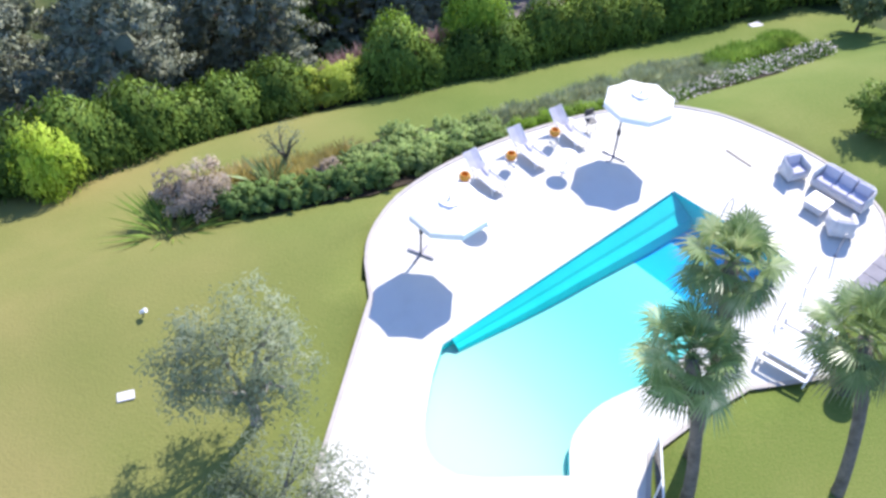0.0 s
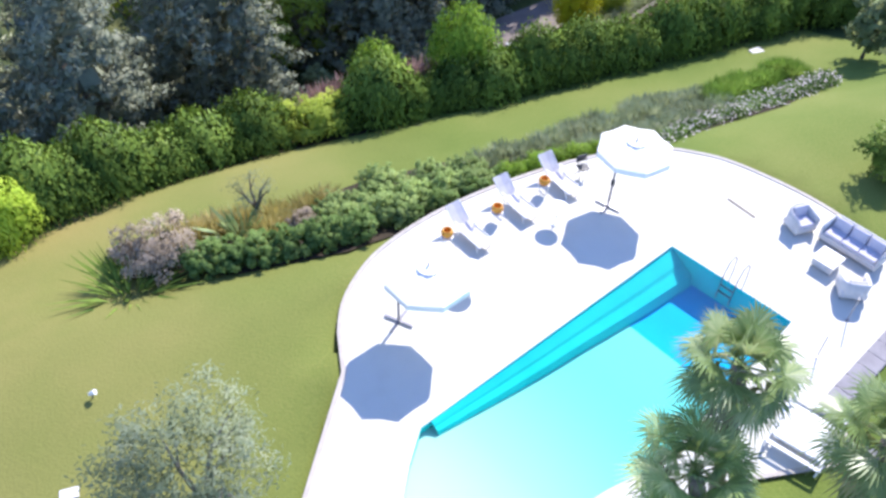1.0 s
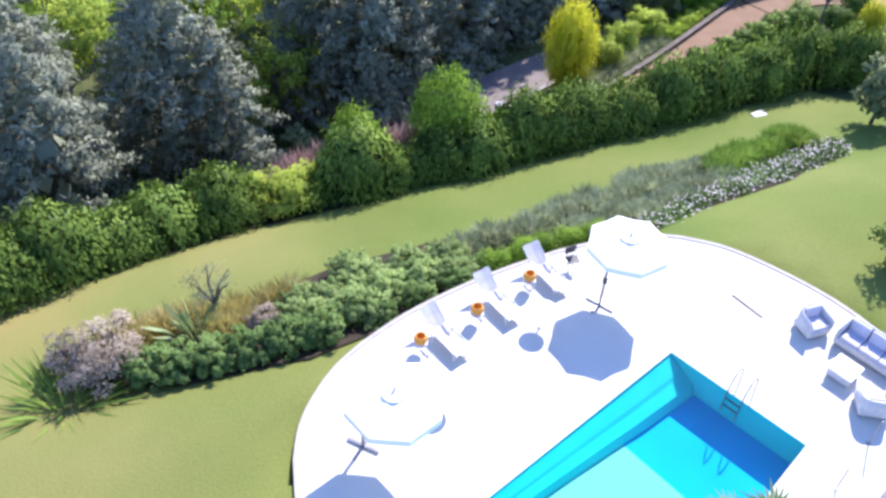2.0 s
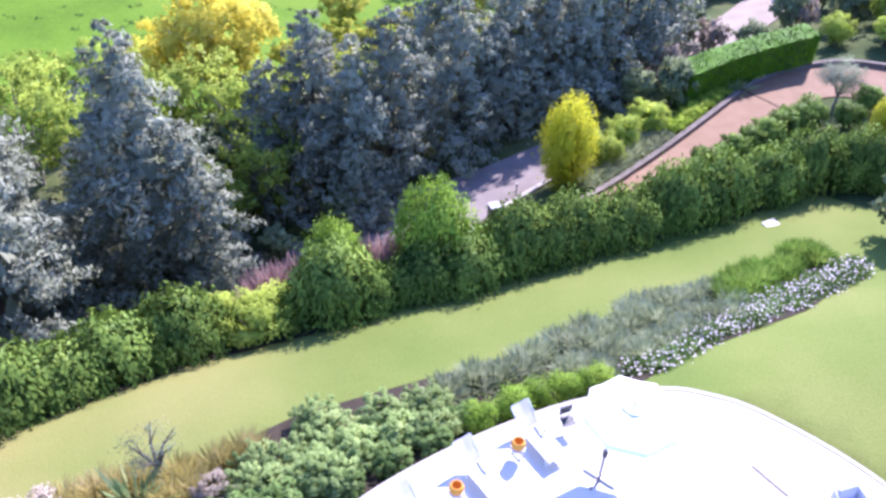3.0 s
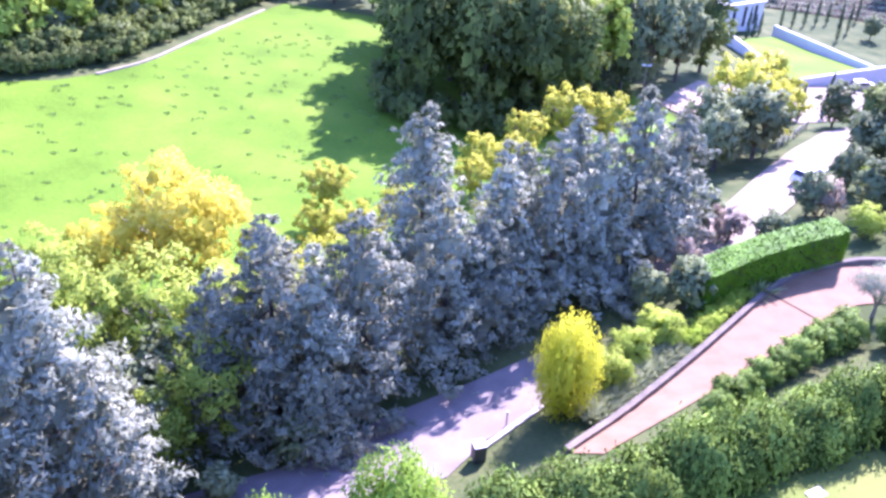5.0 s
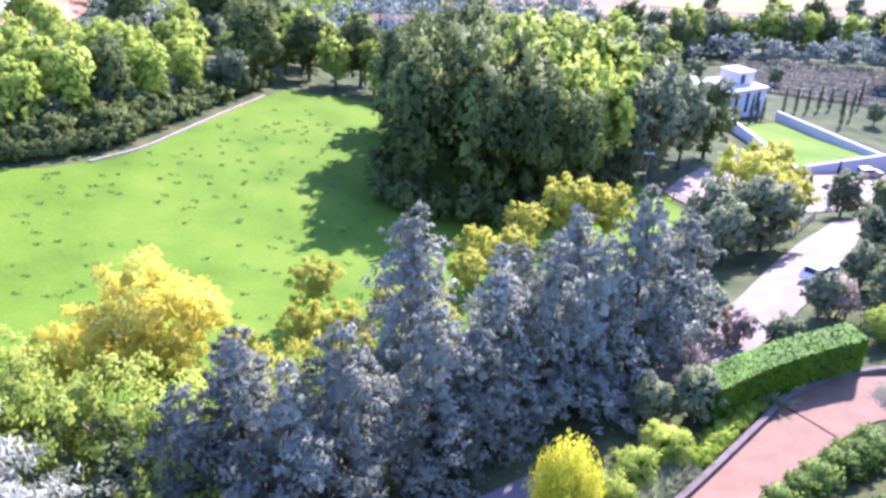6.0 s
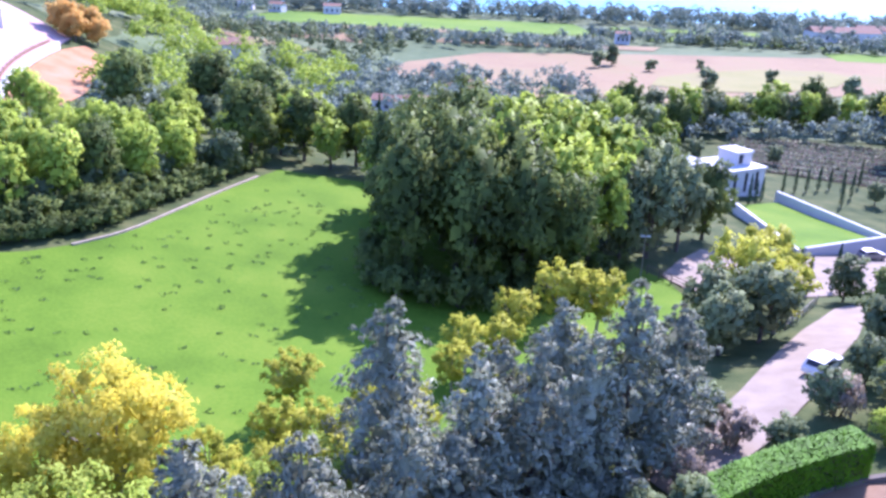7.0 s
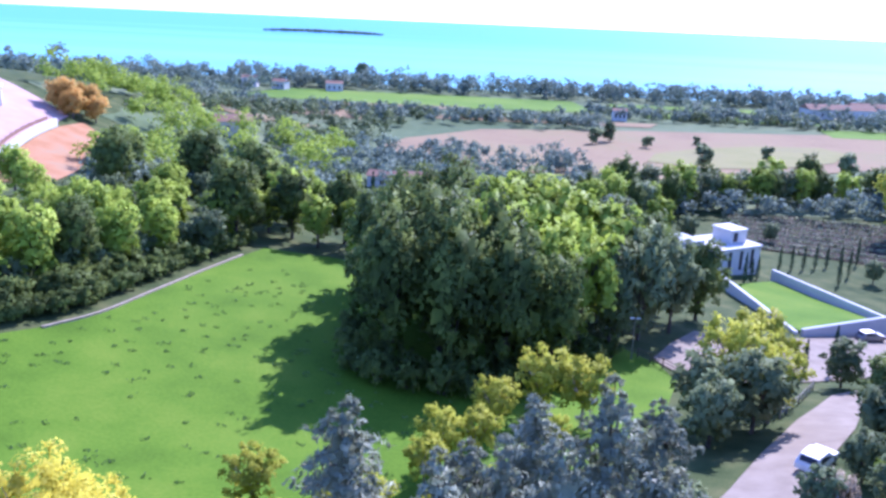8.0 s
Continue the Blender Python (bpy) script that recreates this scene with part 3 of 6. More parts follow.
def conifer(name, label, leaf_mat, tall, wide, per, leaf, seed, power=0.8, bare=0.06, droop=0.35):
    """Whorls of drooping branches, each a chain of needle tufts, on a straight stem."""
    rng = np.random.default_rng(seed)
    ob = thing(name, 0, 0, 0, label, "conifer")
    bm = bmesh.new()
    tube(bm, [(0, 0, -0.3), (0.05, 0, tall * 0.4), (0, 0.04, tall * 0.97)], [0.22, 0.15, 0.02], 7)
    pts, nrm = [], []
    levels = int(tall * 1.7)
    for i in range(levels):
        h = bare + (1 - bare) * (i + rng.uniform(-0.4, 0.4)) / levels
        h = min(max(h, bare), 0.985)
        reach = wide / 2 * (1 - h) ** power + 0.12
        for k in range(7):
            a = rng.uniform(0, 2 * math.pi)
            r = reach * rng.uniform(0.5, 1.12) * (1 + 0.3 * math.sin(2.0 * a + seed) * math.sin(7.0 * h + seed))
            z0 = h * tall
            tip = np.array((r * math.cos(a), r * math.sin(a), z0 + r * (0.22 - droop * rng.uniform(0.4, 1.3))))
            if k < 2 and h < 0.8:
                tube(bm, [(0, 0, z0), tuple(tip * 0.5 + np.array((0, 0, z0 * 0.5 + 0.08 * r))), tuple(tip)], [0.05, 0.03, 0.008], 4)
            pads = 1 if r < 0.6 else 2 if r < 1.5 else 3 if r < 2.6 else 5
            n = max(5, int(per * (0.35 + r) * 1.15 / pads))
            for q in range(pads):
                f = 1.0 - 0.62 * q / pads + rng.uniform(-0.06, 0.04)
                mid = np.array((0, 0, z0)) * (1 - f) + tip * f + rng.normal(0, 0.07 * r, 3)
                mid[2] += 0.12 * r * math.sin(math.pi * min(1.0, f))
                size = (0.09 + 0.17 * min(r, 2.6)) * rng.uniform(0.7, 1.25) * (1.1 if q else 0.8)
                d = rng.normal(0, 1, (n, 3))
                d /= np.linalg.norm(d, axis=1, keepdims=True)
                pts.append(mid + d * size * rng.uniform(0.4, 1.1, (n, 1)) * np.array((1, 1, 0.55)))
                nrm.append(0.5 * d + np.array((math.cos(a) * 0.6, math.sin(a) * 0.6, 0.45)))
    inside = max(40, int(tall * 6))
    hh = rng.uniform(bare, 0.85, inside)
    aa, rr = rng.uniform(0, 2 * math.pi, inside), rng.uniform(0.1, 0.5, inside) * wide / 2 * (1 - hh) ** power
    deep = leaf_quads(np.stack((rr * np.cos(aa), rr * np.sin(aa), hh * tall), 1), np.stack((np.cos(aa), np.sin(aa), 0.2 * np.ones(inside)), 1), 0.12 * wide, 0.09 * wide, rng, 0.3)
    part("trunk", bm, BARK, ob)
    rng2 = np.random.default_rng(seed + 1)
    v = leaf_quads(np.concatenate(pts), np.concatenate(nrm), leaf, leaf * 0.3, rng2, 0.25)
    v[:, 3:] = 0.35 * v[:, 3:] + 0.7 * np.repeat(np.concatenate(nrm), 4, axis=0)
    quads("crown", np.concatenate((v, deep)), leaf_mat, ob)
    return ob


def column(name, label, leaf_mat, tall, wide, n, leaf, seed, category="cypress"):
    """A slim upright crown, pointed at the top, on a short stem."""
    rng = np.random.default_rng(seed)
    ob = thing(name, 0, 0, 0, label, category)
    part("trunk", tube(bmesh.new(), [(0, 0, -0.3), (0, 0, tall * 0.8)], [wide * 0.12, 0.02], 6), BARK, ob)
    h = rng.uniform(0.04, 1, n) ** 0.9
    r = wide / 2 * np.minimum(1, h * 6) * (1 - h ** 2.2) ** 0.9 * rng.uniform(0.55, 1.1, n)
    a = rng.uniform(0, 2 * math.pi, n)
    p = np.stack((r * np.cos(a), r * np.sin(a), h * tall), 1)
    nn = np.stack((np.cos(a), np.sin(a), np.full(n, 0.3)), 1)
    quads("crown", leaf_quads(p, nn, leaf, leaf * 0.45, rng, 0, 0.8), leaf_mat, ob)
    return ob


def bush(name, label, leaf_mat, wide, tall, n_clump, per, leaf, seed, category="shrub", upright=0.0, deep=None, width=0.5, clump=0.34, stems=5):
    """Clumps of leaves over a mound, on a few stems that show below."""
    rng = np.random.default_rng(seed)
    ob = thing(name, 0, 0, 0, label, category)
    bm = bmesh.new()
    for k in range(stems):
        a = 2 * math.pi * k / stems
        tube(bm, [(0.05 * math.cos(a), 0.05 * math.sin(a), -0.25), (0.28 * wide * math.cos(a), 0.28 * wide * math.sin(a), tall * 0.62)], [0.03 + 0.012 * wide, 0.01], 5)
    part("woody_base", bm, BARK, ob)
    dp = deep or wide
    cs, rs = [], []
    for k in range(n_clump):
        d = rng.normal(0, 1, 3)
        d /= np.linalg.norm(d)
        f = rng.uniform(0.5, 0.92)
        cs.append((d[0] * f * wide / 2, d[1] * f * dp / 2, tall * (0.48 + 0.44 * d[2] * f)))
        rs.append(clump * min(wide, tall) / 2 * rng.uniform(0.75, 1.3) + 0.05)
    v = np.concatenate((clumps(cs, rs, per, leaf, leaf * width, rng, 0.9, 0, upright), heart(rng, 44, tall * 0.42, wide, dp, tall * 0.84)))
    quads("foliage", swell(v, tall * 0.45, wide / 2, tall / 2), leaf_mat, ob)
    return ob


def vase_bush(name, label, leaf_mat, wide, tall, count, per, leaf, seed, foot=0.45, width=0.28, category="shrub"):
    """Many upright shoots that fan out from a narrower foot, leafy to the uneven tips."""
    rng = np.random.default_rng(seed)
    ob = thing(name, 0, 0, 0, label, category)
    bm, pts, nrm = bmesh.new(), [], []
    for k in range(count):
        a, r = rng.uniform(0, 2 * math.pi), math.sqrt(rng.uniform(0, 1))
        way = np.array((math.cos(a), math.sin(a), 0.0))
        low = way * r * wide / 2 * foot
        top = way * r * wide / 2 * rng.uniform(0.85, 1.08) + np.array((0, 0, tall * (1 - 0.34 * r ** 3) * rng.uniform(0.84, 1.07)))
        if k % 9 == 0:
            tube(bm, [tuple(low * 0.6 + np.array((0, 0, -0.25))), tuple(top * 0.7)], [0.05, 0.015], 5)
        f = rng.uniform(0.06, 1.0, (per, 1)) ** 0.8
        p = low * (1 - f) + top * f + way * r * 0.12 * wide * np.sin(math.pi * f) + rng.normal(0, 0.075 * wide, (per, 3)) * (1.05 - 0.6 * f)
        pts.append(p)
        nrm.append(np.tile(way * (0.4 + 0.6 * r) + np.array((0, 0, 0.35)), (per, 1)))
    part("woody_base", bm, BARK, ob)
    v = leaf_quads(np.concatenate(pts), np.concatenate(nrm), leaf, leaf * width, rng, 0, 2.4)
    v = np.concatenate((v, heart(rng, 80, tall * 0.45, wide * 0.95, wide * 0.95, tall * 0.92, 0.78, 0.28)))
    quads("foliage", swell(v, tall * 0.4, wide / 2, tall / 2), leaf_mat, ob)
    return ob


def tuft(name, label, leaf_mat, wide, tall, n, seed, blade=0.05, category="grass", fan=0.6, mat2=None, deep=None):
    """Upright blades that spring from the ground and arch outward."""
    rng = np.random.default_rng(seed)
    ob = thing(name, 0, 0, 0, label, category)
    a, r = rng.uniform(0, 2 * math.pi, n), np.sqrt(rng.uniform(0, 1, n))
    base = np.stack((np.cos(a) * r * wide * 0.32, np.sin(a) * r * (deep or wide) * 0.32, np.full(n, -0.05)), 1)
    h = tall * rng.uniform(0.6, 1.05, n) * (1 - 0.25 * r * r)
    out = np.stack((np.cos(a), np.sin(a) * (deep or wide) / wide, np.zeros(n)), 1) * (r * fan * wide * 0.5)[:, None] + rng.normal(0, 0.06 * wide, (n, 3)) * np.array((1, 1, 0))
    tip = base + out + np.array((0, 0, 1)) * h[:, None]
    side = np.stack((-np.sin(a + rng.normal(0, 0.8, n)), np.cos(a + rng.normal(0, 0.8, n)), np.zeros(n)), 1) * blade * rng.uniform(0.6, 1.3, n)[:, None]
    mid = base * 0.45 + tip * 0.55 - out * 0.15 + np.array((0, 0, 1)) * (0.06 * h)[:, None]
    v = np.stack((base, mid + side, tip, mid - side), 1).reshape(-1, 3)
    tagged(quads("foliage", v, leaf_mat, ob), kind="stuff")
    if mat2:
        tagged(quads("bloom", leaf_quads(tip[::5], np.tile((0, 0, 1.0), (len(tip[::5]), 1)), blade * 2.6, blade * 2.2, rng), mat2, ob), kind="stuff")
    return ob


def fan_palm(name, label, tall, lean, seed, crown=1.14):
    """A fibrous trunk with a head of fan leaves, the lower ones hanging dry."""
    rng = np.random.default_rng(seed)
    ob = thing(name, 0, 0, 0, label, "palm tree")
    path = [(lean * (k / 7) ** 1.6, 0.03 * math.sin(k), -0.3 + (tall + 0.3) * k / 7) for k in range(8)]
    part("trunk", tube(bmesh.new(), path, [0.2, 0.17, 0.16, 0.155, 0.16, 0.17, 0.2, 0.16], 12), PALM_BARK, ob, "brown fibrous trunk", soft=True)
    head = np.array((lean, 0, tall))
    fresh, dry, stalk = [], [], bmesh.new()
    count = 33
    for k in range(count):
        u = k / count
        elev = math.radians(80 - 152 * u)
        a = k * 2.39996 + rng.uniform(-0.2, 0.2)
        d = np.array((math.cos(a) * math.cos(elev), math.sin(a) * math.cos(elev), math.sin(elev)))
        sl = crown * rng.uniform(0.55, 0.78) * (0.55 + 0.45 * smooth(0.0, 0.35, u)) * (1 - 0.3 * smooth(0.6, 1.0, u))
        hub = head + d * sl
        tube(stalk, [tuple(head), tuple(hub)], [0.02, 0.012], 4)
        side = np.cross(d, (0, 0, 1.0))
        side /= np.linalg.norm(side) + 1e-9
        up = np.cross(side, d)
        for j in range(24):
            b = math.radians(-105 + 210 * j / 23)
            L = crown * rng.uniform(0.52, 0.74) * (1 - 0.22 * abs(b) / 2.2)
            w = d * math.cos(b) + side * math.sin(b)
            tip = hub + w * L + up * L * 0.1 + np.array((0, 0, -0.42 * L * (0.4 + u)))
            mid = hub + w * L * 0.55 + up * 0.02
            sd = np.cross(w, up) * 0.03
            (dry if u > 0.74 else fresh).extend((hub, mid + sd, tip, mid - sd))
    part("leaf_stalk", stalk, M_PALM, ob)
    quads("fan_foliage", np.array(fresh), M_PALM, ob)
    quads("dry_foliage", np.array(dry), M_DEADPALM, ob, "hanging dry lower leaves")
    return ob


TEMPLATES = {}
plant_rng = np.random.default_rng(7)


def plant(kind, x, y, s=1.0, sz=None, group="", turn=None, sink=0.0, label=""):
    """Sets one of the plants below on the ground: the first is built, the rest are copies."""
    variants = KINDS[kind]
    pick = int(plant_rng.integers(len(variants)))
    rz = plant_rng.uniform(0, 360) if turn is None else turn
    m = Matrix.LocRotScale((x, y, height(x, y) - sink), Euler((0, 0, radians(rz))), (s, s, sz or s))
    key = (kind, pick)
    if key not in TEMPLATES:
        ob = variants[pick]()
        ob.matrix_basis = m
        TEMPLATES[key] = ob
    else:
        first = TEMPLATES[key]
        ob = copy_thing(first, m @ Matrix.Diagonal((1 / first.scale[0], 1 / first.scale[1], 1 / first.scale[2], 1)))
    return tagged(ob, label, "", group)


KINDS = {
    "laurel": [lambda s=s: vase_bush("laurel_bush", "dense dark green laurel bush in a boundary hedge", M_LAUREL, 3.0, 2.9, 150, 28, 0.22, s, 0.92, 0.42, "hedge") for s in (11, 12, 13)],
    "lime": [lambda: vase_bush("lime_bush", "bright lime green rounded bush beside the hedge", M_BRIGHT, 2.8, 3.0, 150, 24, 0.24, 21, 0.7, 0.34)],
    "tall_shrub": [lambda s=s: vase_bush("tall_shrub", "tall fresh green rounded shrub rising above the hedge", M_FRESH, 3.3, 4.4, 230, 40, 0.2, s, 0.6, 0.36) for s in (22, 23)],
    "yellow_bush": [lambda: vase_bush("yellow_bush", "glowing yellow upright bush beside the drive", M_YELLOW, 3.1, 5.0, 240, 44, 0.22, 27, 0.42, 0.26)],
    "kerb_shrub": [lambda: bush("kerb_shrub", "low clipped lime green shrub beside the kerb", M_BRIGHT, 1.7, 1.0, 26, 44, 0.12, 28, upright=0.4, clump=0.4)],
    "shrub": [lambda s=s: bush("garden_shrub", "leafy green garden shrub in the planted bed", M_SHRUB, 1.9, 1.25, 70, 36, 0.14, s, upright=1.0, clump=0.16) for s in (31, 32)],
    "mint_shrub": [lambda s=s: bush("spreading_shrub", "pale green spreading shrub in the planted bed", M_MINT, 2.3, 1.2, 90, 34, 0.12, s, upright=1.0, clump=0.15) for s in (33, 34)],
    "box_ball": [lambda s=s: bush("box_ball", "small clipped green ball shrub", M_FRESH, 1.25, 1.1, 30, 90, 0.08, s, upright=0.1, clump=0.5) for s in (35, 36)],
    "flower_bush": [lambda: bush("flowering_bush", "faded pinkish flowering bush at the bed's end", M_FLOWER, 3.2, 2.2, 75, 75, 0.11, 37, upright=0.9, clump=0.2)],
    "dusty_shrub": [lambda s=s: bush("dusty_shrub", "brownish pink drying shrub in the planted bed", M_FLOWER, 1.7, 1.0, 36, 55, 0.1, s, upright=1.0, clump=0.22) for s in (38, 39)],
    "lavender": [lambda s=s: tuft("lavender", "silvery grey lavender clump", M_LAVENDER, 1.2, 0.75, 420, s, 0.03, "lavender", 0.9) for s in (41, 42)],
    "white_flower": [lambda s=s: tuft("white_flowers", "clump of white flowers edging the bed", M_SHRUB, 1.0, 0.5, 240, s, 0.04, "flowers", 0.8, BLOOM) for s in (43, 44)],
    "straw": [lambda s=s: tuft("ornamental_grass", "dry straw coloured ornamental grass", M_STRAW, 1.5, 1.1, 480, s, 0.028, "grass", 0.9) for s in (45, 46)],
    "blade": [lambda s=s: tuft("green_grass", "tall fresh green ornamental grass", M_BLADE, 1.4, 0.9, 460, s, 0.03, "grass", 0.7) for s in (47, 48)],
    "plume": [lambda s=s: tuft("purple_grass", "purplish plumed grass behind the hedge", M_PURPLE, 1.8, 2.0, 420, s, 0.04, "grass", 0.7) for s in (49, 50)],
    "spiky": [lambda: tuft("spiky_plant", "spiky dark green arching plant on the lawn", M_LAUREL, 2.7, 0.75, 150, 51, 0.05, "spiky plant", 1.5)],
    "yucca": [lambda: tuft("yucca", "spiky green yucca in the bed", M_PALM, 1.6, 1.1, 70, 52, 0.07, "yucca", 1.3)],
    "cedar": [lambda s=s, t=t, w=w: conifer("blue_cedar", "tall blue-grey conifer in the tree belt", M_CEDAR, t, w, 17, 0.46, s, 0.78) for s, t, w in ((61, 13.6, 10.4), (62, 14.0, 9.6), (63, 12.6, 10.4))],
    "big_cedar": [lambda: conifer("spreading_cedar", "broad silvery conifer in the tree belt", M_CEDAR, 15.8, 12.4, 24, 0.4, 64, 0.78)],
    "olive": [lambda s=s: round_tree("olive_tree", "grey-green olive tree with a rounded airy crown on the lawn", M_OLIVE, PALE_BARK, 4.4, 4.7, 1.1, 110, 62, 0.16, s, 0.14, 0.2, "olive tree", width=0.24) for s in (71, 72)],
    "bare": [lambda: round_tree("bare_tree", "small sparse silvery-leaved tree in the planted bed", M_OLIVE, BARK, 2.7, 2.7, 0.8, 24, 26, 0.1, 73, 0.11, 0.25, "tree", width=0.3)],
    "broad": [lambda s=s: round_tree("broadleaf_tree", "large dense dark green broadleaf tree beside the meadow", M_GREEN, BARK, 17.5, 11.8, 3.0, 115, 36, 0.7, s, 0.35, 0.19, low=0.85, dense=170) for s in (81, 82, 83)],
    "light": [lambda s=s: round_tree("light_tree", "light green broadleaf tree in the wood", M_LIGHT, BARK, 11.0, 8.0, 2.6, 76, 27, 0.66, s, 0.25, 0.21, low=0.75, dense=80) for s in (84, 85)],
    "dusk": [lambda s=s: round_tree("grey_green_tree", "grey-green scrubby tree in the wood", M_DUSK, BARK, 7.5, 6.6, 1.4, 56, 28, 0.57, s, 0.18, 0.22, low=0.8, dense=60) for s in (86, 87)],
    "gold": [lambda: round_tree("golden_tree", "golden yellow autumn tree at the meadow's edge", M_GOLD, PALE_BARK, 8.6, 8.2, 1.6, 130, 80, 0.24, 88, 0.18, 0.16, low=0.7, dense=80)],
    "acacia": [lambda s=s: round_tree("acacia", "yellow-green feathery tree at the meadow's edge", M_LIME, PALE_BARK, 6.5, 5.4, 1.8, 48, 42, 0.33, s, 0.14, 0.19, low=0.5, dense=26) for s in (89, 90)],
    "thin": [lambda s=s: round_tree("thin_tree", "thin see-through yellow-green tree with bare twigs", M_LIGHT, PALE_BARK, 6.5, 5.6, 1.4, 60, 45, 0.22, s, 0.13, 0.18, low=0.6) for s in (91, 92)],
    "rust": [lambda: round_tree("rusty_tree", "orange-brown autumn tree on the slope", M_RUST, BARK, 9.0, 9.0, 2.0, 34, 110, 0.6, 93, 0.25, 0.32, low=0.6, dense=40)],
    "poplar": [lambda: round_tree("yellow_poplar", "tall yellow-green poplar beyond the villa", M_LIME, BARK, 19.0, 14.0, 4.0, 46, 110, 0.9, 94, 0.4, 0.3, low=0.6, dense=60)],
    "cypress": [lambda: column("cypress", "slim dark green pointed cypress", M_CYPRESS, 5.0, 0.95, 420, 0.3, 95)],
    "path_shrub": [lambda s=s: bush("roadside_shrub", "loose green shrub beside the drive", M_LIGHT, 2.8, 2.6, 50, 75, 0.18, s, upright=1.0, width=0.35, clump=0.22) for s in (96, 97)],
    "dark_shrub": [lambda s=s: bush("rounded_evergreen", "dark green rounded evergreen shrub beside the drive", M_LAUREL, 2.6, 2.4, 50, 75, 0.16, s, upright=0.6, clump=0.24) for s in (98, 99)],
    "thicket": [lambda s=s: bush("thicket_shrub", "dark dense undergrowth shrub below the trees", M_GREEN, 4.2, 2.6, 26, 30, 0.42, s, upright=0.5, clump=0.3) for s in (103, 104)],
    "far_tree": [lambda s=s: round_tree("plain_tree", "dark green tree far out on the plain", M_DUSK, BARK, 9.0, 8.0, 1.5, 16, 60, 1.3, s, 0.25, 0.36, low=0.7, dense=16) for s in (101, 102)],
}

# ---------------------------------------------------------------- ground, lawns, fields, lake
def land():
    xs = np.concatenate((-np.geomspace(3400, 62, 34), np.arange(-60, 101, 1.25), np.geomspace(103, 3400, 34)))
    ys = np.concatenate((-np.geomspace(700, 32, 12), np.arange(-30, 190, 1.25), np.geomspace(192, 760, 60), (1500, 4900)))
    verts = [(x, y, height(x, y)) for y in ys for x in xs]
    w = len(xs)
    faces = [(j * w + i, j * w + i + 1, (j + 1) * w + i + 1, (j + 1) * w + i) for j in range(len(ys) - 1) for i in range(w - 1)]
    return tagged(raw("ground", verts, faces, SCRUB, soft=True), "sloping ground with rough green and brown undergrowth", "ground", "", "structure")


land()
LAWN_EDGE = [(-45, -25), (45, -25), (45, 28), (24.6, 39.5), (23.3, 43.6), (21.7, 45.4), (13.3, 41.2), (7.4, 38.2), (2.1, 35.5), (-2.8, 32.9), (-8.0, 30.8), (-11.8, 27.2), (-16.9, 22.6), (-30, 13), (-45, 5)]
drape("lawn", LAWN_EDGE, LAWN, 1.25, 0.03, "mown yellow-green lawn with dry patches", "lawn")
MEADOW_EDGE = [(-75, 70), (-58, 62), (-30, 57), (-12, 62), (2, 70), (14, 82), (24, 97), (28.8, 113), (27.5, 119), (18, 128), (6, 138), (-8, 143), (-25.5, 142), (-29.2, 126), (-32.8, 109), (-36, 102), (-39.5, 98), (-52, 90)]
drape("meadow", MEADOW_EDGE, MEADOW, 2.5, 0.06, "bright green meadow in the hollow", "meadow")
drape("planted_bed", [(-10.4, 20.0), (-6.1, 19.8), (-2.5, 20.9), (-0.5, 22.3), (3.2, 24.8), (6.2, 26.3), (8.3, 27.7), (10.6, 29.9), (16.2, 33.1), (19.9, 36.5), (19.4, 38.7), (14.2, 35.8), (9.9, 33.8), (5.9, 31.1), (1.3, 29.0), (-2.7, 27.1), (-5.4, 24.8), (-8.0, 23.9), (-11, 22.4)], EARTH, 1.25, 0.07, "soil of the long planted bed, colour darkened for shade", "flower bed")
drape("hedge_bed", [(-17.5, 22.4), (-11.8, 27.0), (-8, 30.6), (-2.8, 32.8), (2.1, 35.4), (7.4, 38.1), (13.3, 41.1), (21.7, 45.3), (21.0, 47.4), (12.4, 43.6), (6, 40.4), (-3.5, 36.2), (-9.6, 33.4), (-20, 25)], EARTH, 1.25, 0.05, "soil strip under the hedge, colour darkened for its shade", "flower bed")
DRIVE_W = [(8.6, 46.2), (10.1, 47.9), (15.6, 53.9), (19.4, 58.2), (22.2, 61.3), (24.8, 63.4), (28.6, 64.3), (32, 63.6), (38, 60.6), (44, 56)]
DRIVE_E = [(10.2, 45.6), (11.6, 46.9), (15.0, 49.9), (19.8, 54.2), (23.6, 57.4), (26.9, 59.6), (30.0, 59.2), (35, 56.6), (41, 52)]
drape("drive", [p[:2] for p in curve_through(DRIVE_W, 4)] + [p[:2] for p in reversed(curve_through(DRIVE_E, 4))], PINK_PAVE, 1.25, 0.07, "smooth pink paved drive curving past the hedge", "drive")
drape("lower_drive", [(-17, 37.5), (-13.5, 42.8), (-9.5, 45.4), (-4.6, 47.4), (0, 51), (4, 53.4), (8.5, 56.4), (10.2, 54.4), (8.6, 51.6), (5, 48.2), (3.2, 45.4), (-2, 42.4), (-9, 39.4)], ASPHALT, 1.25, 0.06, "grey lower drive in the shade of conifers", "drive")
ROAD = [(17.5, 62.5), (20.6, 66.3), (24.6, 70.4), (30.5, 78.6), (34.8, 86), (39, 92.5), (43.5, 101), (47, 110), (43, 107), (39.3, 101.5), (36, 97), (30, 87.5), (24.6, 78.5), (20, 72), (15.5, 66.5)]
drape("road", ROAD, GRAVEL, 2.5, 0.12, "pale sunlit access road", "road")
